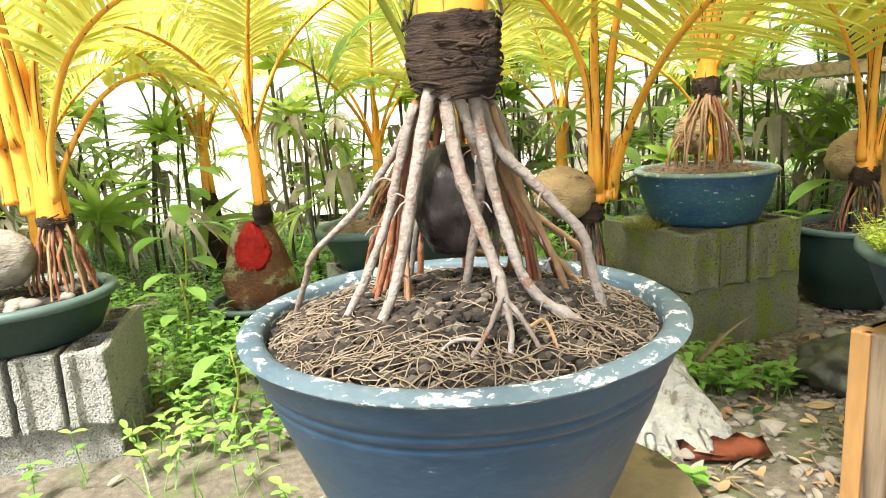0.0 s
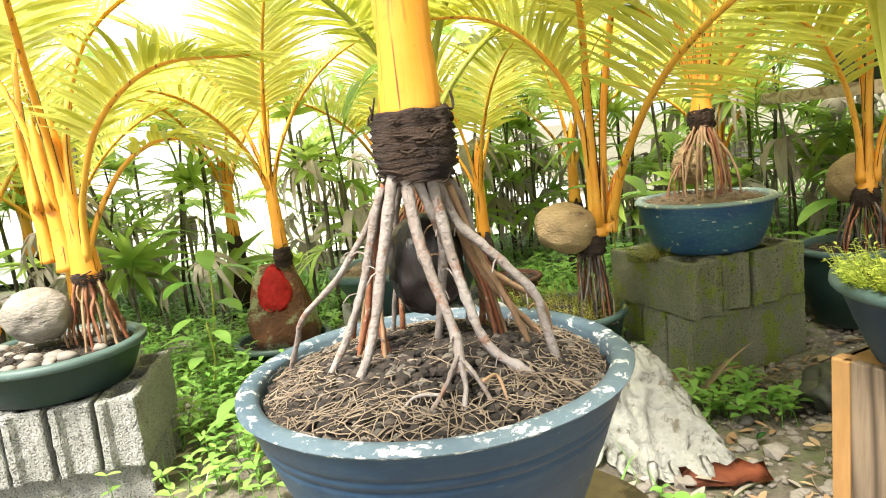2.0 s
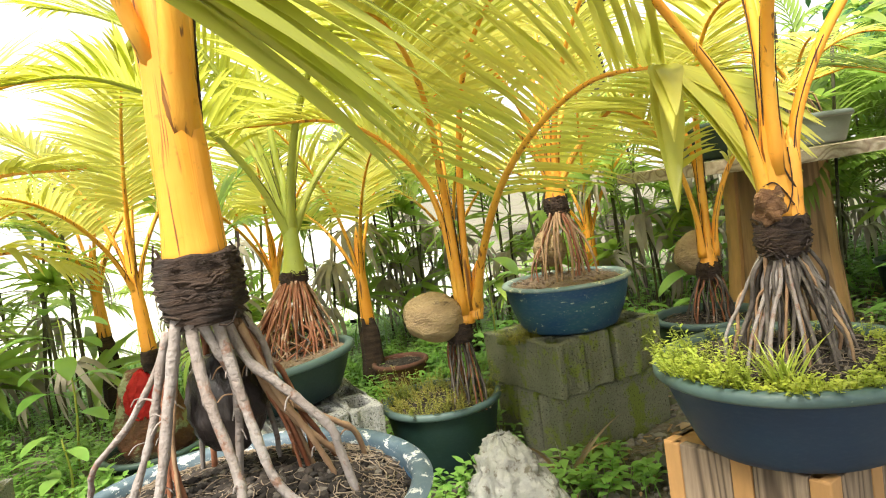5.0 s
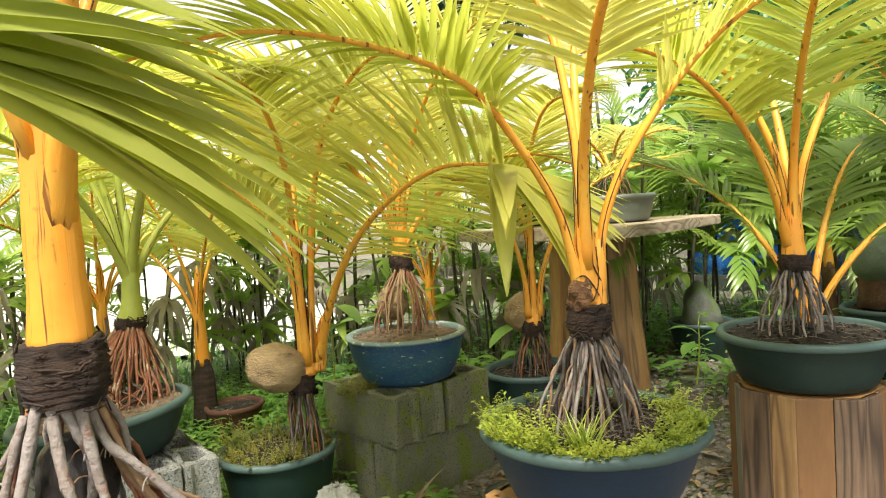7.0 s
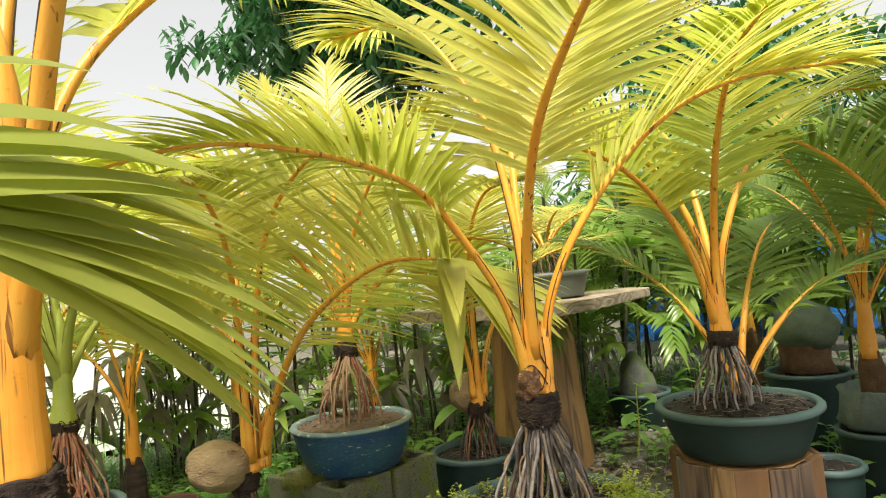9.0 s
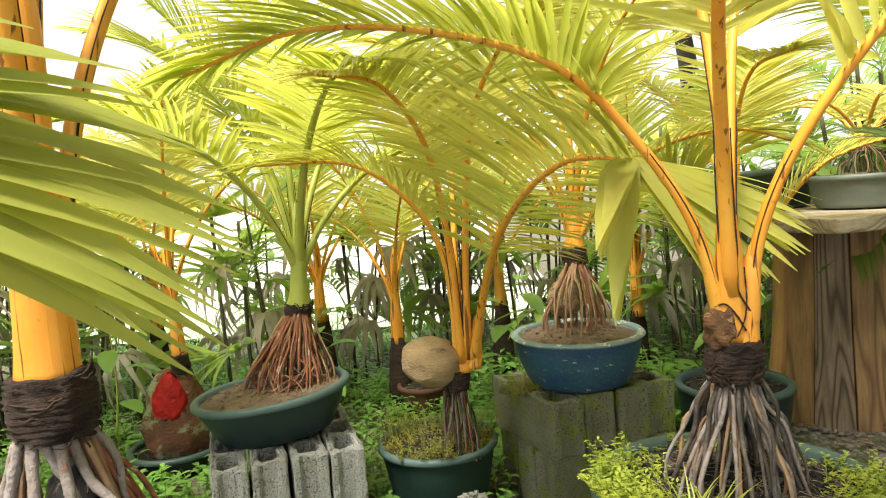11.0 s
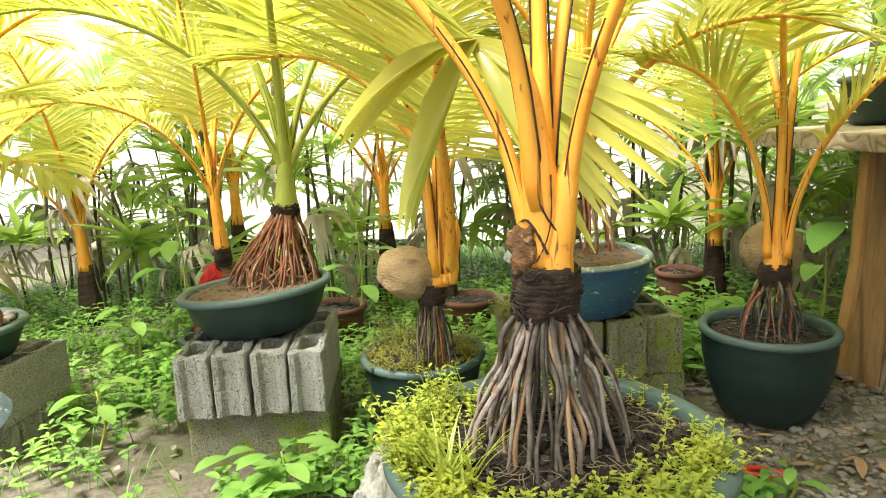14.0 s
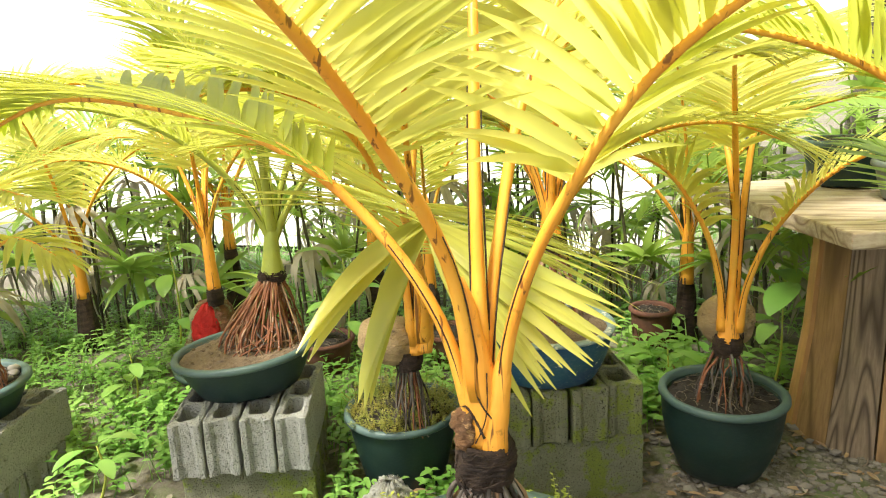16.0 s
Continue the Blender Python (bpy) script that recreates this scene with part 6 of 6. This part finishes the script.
scatter_leaves("leaf_litter", "brown_leaf", 900, (0.35, 4.4, 0.8, 3.0), 0.05, "curled brown fallen leaves on the earth", "leaf litter", 301)
scatter_leaves("leaf_litter", "brown_leaf", 380, (0.4, 2.2, 1.15, 2.3), 0.028, "small brown dry chips and leaves on the earth", "leaf litter", 305)
scatter_leaves("leaf_litter", "dry_leaf", 230, (-1.2, 2.6, 1.0, 2.9), 0.05, "pale dry fallen leaves on the earth", "leaf litter", 302)
rng = random.Random(303)
bm = bmesh.new()
for _ in range(2200):
    x, y = rng.uniform(0.3, 3.6), rng.uniform(1.0, 2.9)
    s = rng.uniform(0.003, 0.016) * (1 if rng.random() < 0.9 else 1.8)
    blob(bm, (x, y, ground_z(x, y) + s * 0.4), s * 1.2, s, s * 0.7, 0.35, 1.8, rng.random() * 9, 1)
single("gravel", bm, "clod", "loose grey gravel and clods on the earth", "gravel", kind="stuff", smooth=False)
rng = random.Random(304)
bm = bmesh.new()
for _ in range(3600):
    x, y = rng.gauss(1.45, 0.45), rng.gauss(1.75, 0.42)
    s = rng.uniform(0.003, 0.010) * (1 if rng.random() < 0.95 else 2.2)
    blob(bm, (x, y, ground_z(x, y) + s * 0.35), s * 1.25, s, s * 0.65, 0.35, 1.8, rng.random() * 9, 1)
single("gravel", bm, "clod", "small grey pebbles scattered over bare earth", "gravel", kind="stuff", smooth=False)
for x, y, s in [(1.63, 1.95, 0.03), (1.16, 1.92, 0.028), (0.93, 1.75, 0.022), (1.75, 2.0, 0.035), (0.72, 1.6, 0.02)]:
    bm = bmesh.new()
    blob(bm, (x, y, ground_z(x, y) + s * 0.5), s * 1.3, s, s * 0.75, 0.25, 1.5, x * 7, 3)
    single("stone", bm, "pebble", "pale rounded stone on the earth", "stone", "loose stones")

rng = random.Random(306)
bm = bmesh.new()
for _ in range(150):
    x, y, a = rng.uniform(0.45, 2.0), rng.uniform(1.15, 2.2), rng.random() * 6.283
    ln = rng.uniform(0.03, 0.13)
    pts = [Vector((x + u * ln * math.cos(a + u * 0.5), y + u * ln * math.sin(a + u * 0.5), ground_z(x, y) + 0.010 + rng.uniform(0, 0.012))) for u in (0, 0.35, 0.7, 1)]
    tube(bm, spline(pts, 6), [rng.uniform(0.0009, 0.0028)] * 7, 5)
single("twigs", bm, "straw", "thin dry twigs and stalks on the earth", "twigs", kind="stuff")
dry = thing("dry_grass_tuft", 0.66, 1.78, 0.0, "tuft of dry curved grass leaning on mossy blocks", "dry grass")
for i in range(14):
    a = rng.uniform(-2.6, 0.2)
    bm = bmesh.new()
    blade(bm, (0.655 + rng.uniform(-0.03, 0.03), 1.76 + rng.uniform(-0.02, 0.02), ground_z(0.66, 1.76)), Vector((math.cos(a) * 0.5, math.sin(a) * 0.4, 1)), Vector((0, -1, 0.3)), rng.uniform(0.14, 0.27), 0.012 if i < 5 else 0.003, rng.uniform(0.6, 2.2), 0.25, 8)
    part("dry_blade", bm, "brown_leaf" if i < 5 else "dry_leaf", dry)

# ---- weeds ----
AVOID = [(-0.1, 1.72, 0.27), (0.93, 2.12, 0.28), (0.328, 2.0, 0.2), (1.334, 2.156, 0.2), (-1.05, 1.55, 0.25), (-0.765, 2.5, 0.2), (1.82, 2.42, 0.28), (0.05, 0.65, 0.23), (0.9, 0.98, 0.24), (1.62, 1.12, 0.22), (0.46, 1.47, 0.17)]


def clear(x, y):
    return all(math.hypot(x - a, y - b) > r for a, b, r in AVOID)


def weeds(name, n, area, height, leaf, label, seed, dens, material="weed_leaf", pairs=5):
    rng = random.Random(seed)
    bm = bmesh.new()
    for _ in range(n):
        x, y = rng.uniform(area[0], area[1]), rng.uniform(area[2], area[3])
        if not clear(x, y) or rng.random() > dens(x, y):
            continue
        h = height * rng.uniform(0.35, 1.15)
        z = ground_z(x, y) - 0.005
        lean = Vector((rng.uniform(-0.4, 0.4), rng.uniform(-0.4, 0.4), 1)).normalized()
        p = Vector((x, y, z))
        top = p + lean * h
        tube(bm, [p, p.lerp(top, 0.5), top], [0.0022, 0.0018, 0.001], 3, cap=False)
        a = rng.random() * 6.283
        k = rng.randint(2, pairs)
        for j in range(k):
            q = p.lerp(top, 0.35 + 0.65 * (j + 1) / k)
            a += 1.57 + rng.uniform(-0.3, 0.3)
            for b in (a, a + math.pi + rng.uniform(-0.3, 0.3)):
                s = leaf * rng.uniform(0.55, 1.25)
                blade(bm, q, Vector((math.cos(b), math.sin(b), rng.uniform(0.0, 0.5))), Vector((0, 0, 1)), s, s * rng.uniform(0.4, 0.6), rng.uniform(0.2, 0.9), 0.14, 4, 1.0)
    single(name, bm, material, label, "weeds", kind="stuff")


smooth01 = lambda a, b, v: max(0.0, min(1.0, (v - a) / (b - a)))
patch = lambda x, y, s: max(0, min(1, 0.5 + 1.6 * noise.noise(Vector((x * 1.7, y * 1.7, s)))))
weeds("ground_weeds", 6200, (-2.6, 0.55, 1.1, 4.6), 0.13, 0.038, "leafy bright green weeds covering the ground", 401, lambda x, y: (0.12 + 0.88 * smooth01(1.3, 2.0, y)) * (0.35 + 0.65 * patch(x, y, 0)))
weeds("ground_weeds", 1500, (0.35, 3.4, 1.9, 4.6), 0.17, 0.055, "leafy green weeds at the foot of the shrubs", 402, lambda x, y: smooth01(2.2, 2.7, y + 0.3 * patch(x, y, 3)) * (0.3 + 0.7 * patch(x, y, 1)))
weeds("ground_weeds", 380, (2.4, 5.0, 0.2, 3.2), 0.2, 0.07, "leafy green weeds in the shade", 408, lambda x, y: 0.3 + 0.7 * patch(x, y, 9))
weeds("ground_weeds", 60, (0.5, 0.85, 1.55, 1.85), 0.09, 0.04, "small leafy weeds beside the mossy stack", 403, lambda x, y: 0.8)
weeds("ground_weeds", 26, (-0.02, 0.2, 1.40, 1.52), 0.13, 0.075, "broad-leaved green weed before the stack", 404, lambda x, y: 0.5)
weeds("ground_weeds", 36, (1.05, 1.3, 2.25, 2.75), 0.2, 0.07, "leafy green weeds behind the bowl", 405, lambda x, y: 0.9)
weeds("ground_weeds", 20, (1.1, 1.3, 1.65, 1.78), 0.08, 0.05, "small leafy weed on bare earth", 406, lambda x, y: 0.6)
rng = random.Random(407)
bm = bmesh.new()
for _ in range(5200):
    x, y = rng.uniform(-3.0, 4.0), rng.uniform(1.1, 5.6)
    if not clear(x, y) or rng.random() > (0.15 + 0.85 * patch(x, y, 7)) * (smooth01(2.0, 3.0, y) if x > 0.5 else 1):
        continue
    a = rng.random() * 6.283
    far_k = smooth01(2.4, 4.0, y)
    ln = rng.uniform(0.06, 0.17) * (1 + 1.3 * far_k)
    blade(bm, (x, y, ground_z(x, y) - 0.004), Vector((math.cos(a) * 0.5, math.sin(a) * 0.5, 1)), Vector((0, 0, 1)), ln, rng.uniform(0.003, 0.007) * (1 + far_k), rng.uniform(0.4, 1.4), 0.2, 4)
single("grass", bm, "weed_leaf", "thin wild grass between the weeds", "grass", kind="stuff")


def broad_plant(x, y, h, n, leaf, seed, label, material="weed_leaf"):
    """A small plant with a few large oval leaves on thin stalks."""
    rng = random.Random(seed)
    ob = thing("broad_leaved_plant", x, y, ground_z(x, y), label, "plant", "broad-leaved plants")
    bm = bmesh.new()
    top = Vector((x + 0.03, y, ground_z(x, y) + h))
    base = Vector((x, y, ground_z(x, y) - 0.02))
    tube(bm, spline([base, base.lerp(top, 0.5) + Vector((0.02, 0.01, 0)), top], 8), [0.006 * (1 - i / 14) for i in range(9)], 6)
    part("stem", bm, "green_stem", ob)
    a = rng.random() * 6.283
    for i in range(n):
        a += 2.4
        u = 0.35 + 0.65 * i / max(1, n - 1)
        q = base.lerp(top, u)
        d = Vector((math.cos(a), math.sin(a), 0.55))
        e = q + d * leaf * 0.4
        bm = bmesh.new()
        tube(bm, [q, q.lerp(e, 0.5) + Vector((0, 0, 0.006)), e], [0.0022, 0.002, 0.0016], 5)
        blade(bm, e, Vector((math.cos(a), math.sin(a), rng.uniform(-0.1, 0.4))), Vector((0, 0, 1)), leaf * rng.uniform(0.8, 1.15), leaf * 0.46, rng.uniform(0.5, 1.1), 0.12, 7, 1.0)
        part("leaf", bm, material, ob)
    return ob


broad_plant(1.62, 2.62, 0.62, 9, 0.22, 701, "tall plant with large bright green oval leaves")
broad_plant(1.52, 2.5, 0.40, 7, 0.13, 702, "leafy green plant behind a round pot")
broad_plant(2.22, 2.25, 0.30, 8, 0.12, 703, "bright green seedling on shaded earth")
broad_plant(1.15, 2.45, 0.28, 9, 0.11, 704, "leafy green plant behind the mossy blocks")
broad_plant(1.30, 1.72, 0.10, 5, 0.06, 705, "small green seedling on bare earth")
broad_plant(0.10, 1.47, 0.16, 9, 0.10, 706, "broad-leaved green weed before grey blocks")
broad_plant(-0.62, 1.62, 0.2, 8, 0.10, 707, "broad-leaved green weed among smaller weeds")
broad_plant(-0.25, 2.75, 0.55, 9, 0.15, 708, "leafy green plant among the shrubs")
broad_plant(-1.15, 2.7, 0.62, 10, 0.17, 709, "leafy green plant among the shrubs")
broad_plant(0.62, 2.75, 0.6, 10, 0.16, 710, "leafy green plant among the shrubs")
broad_plant(2.75, 1.95, 0.22, 9, 0.10, 712, "bright green seedling on shaded earth")
broad_plant(2.6, 1.55, 0.18, 8, 0.09, 713, "bright green seedling on shaded earth")
broad_plant(2.95, 2.55, 0.3, 9, 0.11, 714, "leafy green plant among dark pots")
broad_plant(-0.95, 2.15, 0.28, 8, 0.11, 711, "broad-leaved green weed among smaller weeds")


# ---- shrubs behind ----
def fan_mesh(name, material, seed, blades=9, length=0.26, width=0.034, arcdeg=200, droop=0.7):
    rng = random.Random(seed)
    bm = bmesh.new()
    tube(bm, [Vector((0, 0, 0)), Vector((0.06, 0, 0.03)), Vector((0.13, 0, 0.04))], [0.0035, 0.003, 0.0025], 4)
    for i in range(blades):
        a = radians(-arcdeg / 2 + arcdeg * i / (blades - 1) + rng.uniform(-6, 6))
        blade(bm, (0.13, 0, 0.04), Vector((math.cos(a), math.sin(a), rng.uniform(0.05, 0.4))), Vector((0, 0, 1)), length * (0.7 + 0.3 * math.cos(a * 0.7)) * rng.uniform(0.8, 1.15), width * rng.uniform(0.8, 1.2), droop * rng.uniform(0.6, 1.6), 0.12, 5)
    return finish(bm, name, material)


def feather_mesh(name, material, seed, n=13, ln=0.62, leaf=0.22, width=0.026):
    rng = random.Random(seed)
    bm = bmesh.new()
    cv = spline(arc((0, 0, 0), 0, 55, ln, 85), 20)
    tube(bm, cv, [0.005 * (1 - i / 24) for i in range(21)], 4)
    for i in range(n):
        u = 0.25 + 0.75 * i / (n - 1)
        k = min(19, int(u * 20))
        t = (cv[k + 1] - cv[k]).normalized()
        for sg in (1, -1):
            d = t * math.cos(1.0 - 0.5 * u) + Vector((0, sg, 0.25)) * math.sin(1.0 - 0.5 * u)
            blade(bm, cv[k], d, Vector((0, 0, 1)), leaf * rng.uniform(0.8, 1.1) * (1 - 0.4 * u), width, rng.uniform(0.5, 1.2), 0.14, 5)
    return finish(bm, name, material)


FANS = [fan_mesh("fan_leaf", "shrub_leaf", 501), fan_mesh("fan_leaf", "shrub_leaf", 502, 7, 0.3, 0.042, 170), feather_mesh("feather_leaf", "shrub_leaf", 503), feather_mesh("feather_leaf", "green_leaf", 504, 15, 0.7, 0.26, 0.024)]
DRY = [fan_mesh("dry_fan_leaf", "dry_leaf", 505, 9, 0.3, 0.03, 150, 3.5), fan_mesh("dry_fan_leaf", "dry_leaf", 506, 7, 0.24, 0.034, 120, 4.5)]


def shrub(seed, canes=6, height=1.2, leaves=18, dry=6, spread=0.28, kinds=(0, 1, 2)):
    rng = random.Random(seed)
    ob = thing("cane_palm", 0, 0, 0, "clump of dark canes with green palm leaves", "shrub", "shrubs behind")
    tips = []
    for i in range(canes):
        a, q = rng.random() * 6.283, spread * math.sqrt(rng.random())
        x, y = q * math.cos(a), q * math.sin(a)
        h = height * rng.uniform(0.55, 1.1)
        pts = [(x, y, -0.03), (x * 1.1 + rng.uniform(-0.03, 0.03), y * 1.1, h * 0.4), (x * 1.4 + rng.uniform(-0.05, 0.05), y * 1.4 + rng.uniform(-0.05, 0.05), h)]
        cv = spline(pts, 10)
        r = rng.uniform(0.005, 0.010)
        bm = bmesh.new()
        tube(bm, cv, [r * (1 + 0.18 * (k % 2)) for k in range(11)], 6)
        part("cane", bm, "cane", ob)
        tips.append((cv, h))
    for i in range(leaves):
        cv, h = tips[i % len(tips)]
        q = cv[rng.randint(4, 10)]
        o = new("leaf", FANS[rng.choice(kinds)])
        o.parent = ob
        o.matrix_basis = pose(q.x, q.y, q.z, rng.uniform(-20, 20), rng.uniform(-55, 25), rng.uniform(0, 360)) @ Matrix.Scale(rng.uniform(0.75, 1.3), 4)
    for i in range(dry):
        cv, h = tips[i % len(tips)]
        q = cv[rng.randint(4, 8)]
        o = new("dry_leaf", rng.choice(DRY))
        o.parent = ob
        tagged(o, "withered grey hanging leaf")
        o.matrix_basis = pose(q.x, q.y, q.z, rng.uniform(-20, 20), rng.uniform(0, 30), rng.uniform(0, 360)) @ Matrix.Scale(rng.uniform(0.8, 1.2), 4)
    return ob


S1, S2, S3 = shrub(511), shrub(512, 5, 1.0, 15, 8, 0.25, (0, 1, 2)), shrub(513, 8, 1.5, 40, 4, 0.34, (1, 2, 3))
rng = random.Random(520)
spots = [(-2.5, 3.2, 0), (-1.95, 3.0, 1), (-1.45, 3.1, 0), (-0.55, 3.15, 0), (-0.2, 3.5, 1), (0.45, 4.0, 1), (0.9, 3.75, 1), (1.15, 3.45, 0), (1.65, 3.2, 0), (2.05, 3.35, 1), (2.5, 3.1, 2), (2.95, 3.3, 2), (3.4, 3.0, 2), (3.8, 2.4, 2), (3.9, 1.7, 2), (3.3, 3.9, 2), (2.6, 4.0, 1), (4.5, 3.2, 2), (1.8, 4.1, 1), (-3.0, 2.5, 2), (-3.1, 1.7, 2), (-2.2, 2.2, 0), (4.3, 1.0, 2), (-2.0, 3.9, 1), (-0.9, 3.9, 1), (0.3, 4.2, 1)]
used = [False] * 3
for x, y, k in spots:
    m = pose(x, y, ground_z(x, y), 0, 0, rng.uniform(0, 360)) @ Matrix.Scale(1.0, 4)
    src = (S1, S2, S3)[k]
    if not used[k]:
        src.matrix_basis = m
        used[k] = True
    else:
        copy_thing(src, m)


# ---- tree behind, far trees and an added shade tree ----
def tree(x, y, h, crown, r, n, seed, label, per=40, leaf=0.17):
    rng = random.Random(seed)
    ob = thing("tree", x, y, 0, label, "tree", "trees behind")
    bm = bmesh.new()
    tube(bm, spline([(x, y, -0.1), (x + 0.1, y, h * 0.4), (x - 0.05, y + 0.1, h * 0.75), (x, y, h)], 16), [0.16 * (1 - i / 22) for i in range(17)], 10)
    part("trunk", bm, "bark", ob)
    for i in range(9):
        a = rng.random() * 6.283
        e = Vector((x + crown * 0.75 * math.cos(a), y + crown * 0.75 * math.sin(a), h + rng.uniform(-0.4, 0.9) * r))
        s = Vector((x, y, h * rng.uniform(0.55, 0.95)))
        bm = bmesh.new()
        tube(bm, spline([s, s.lerp(e, 0.5) + Vector((0, 0, 0.2)), e], 8), [0.05 * (1 - k / 10) for k in range(9)], 6)
        part("limb", bm, "bark", ob)
    bm = bmesh.new()
    for i in range(n):
        d = Vector((rng.gauss(0, 1), rng.gauss(0, 1), rng.gauss(0, 1))).normalized()
        k = (0.4 + 0.6 * rng.random()) * (0.8 + 0.35 * noise.noise(d * 2.0 + Vector((seed, 0, 0))))
        c = Vector((x + d.x * crown * k, y + d.y * crown * k, h + d.z * r * k))
        for _ in range(per):
            e = Vector((rng.gauss(0, 1), rng.gauss(0, 1), rng.gauss(0, 0.8))).normalized() * 0.36 * rng.random() ** 0.45
            a = rng.random() * 6.283
            t = leaf * rng.uniform(0.7, 1.3)
            blade(bm, c + e, Vector((math.cos(a), math.sin(a), -rng.uniform(0.2, 1.6))), Vector((math.cos(a), math.sin(a), 0.4)), t, t * 0.38, 0.3, 0.15, 3, 1.0)
    tagged(part("crown", bm, "tree_leaf", ob), kind="stuff")
    return ob


tree(3.2, 8.2, 4.7, 2.4, 1.45, 225, 611, "broad dark green leafy tree behind the garden", 60, 0.2)
tree(7.5, 6.5, 3.2, 2.6, 2.0, 150, 612, "dark green leafy tree at the garden's edge")
tree(7.2, 2.2, 2.6, 2.3, 1.9, 130, 613, "dark green leafy tree at the garden's edge")
tree(5.2, 4.4, 1.7, 1.5, 1.3, 90, 614, "low bushy dark green tree")
# out of view, added only so its crown shades the ground and pots at right
tree(2.5, -0.3, 3.0, 1.35, 0.7, 120, 616, "unseen leafy tree added to shade the pots", 40, 0.17)
tree(-6.2, 3.6, 2.6, 2.2, 1.8, 110, 615, "dark green leafy tree at the garden's edge")
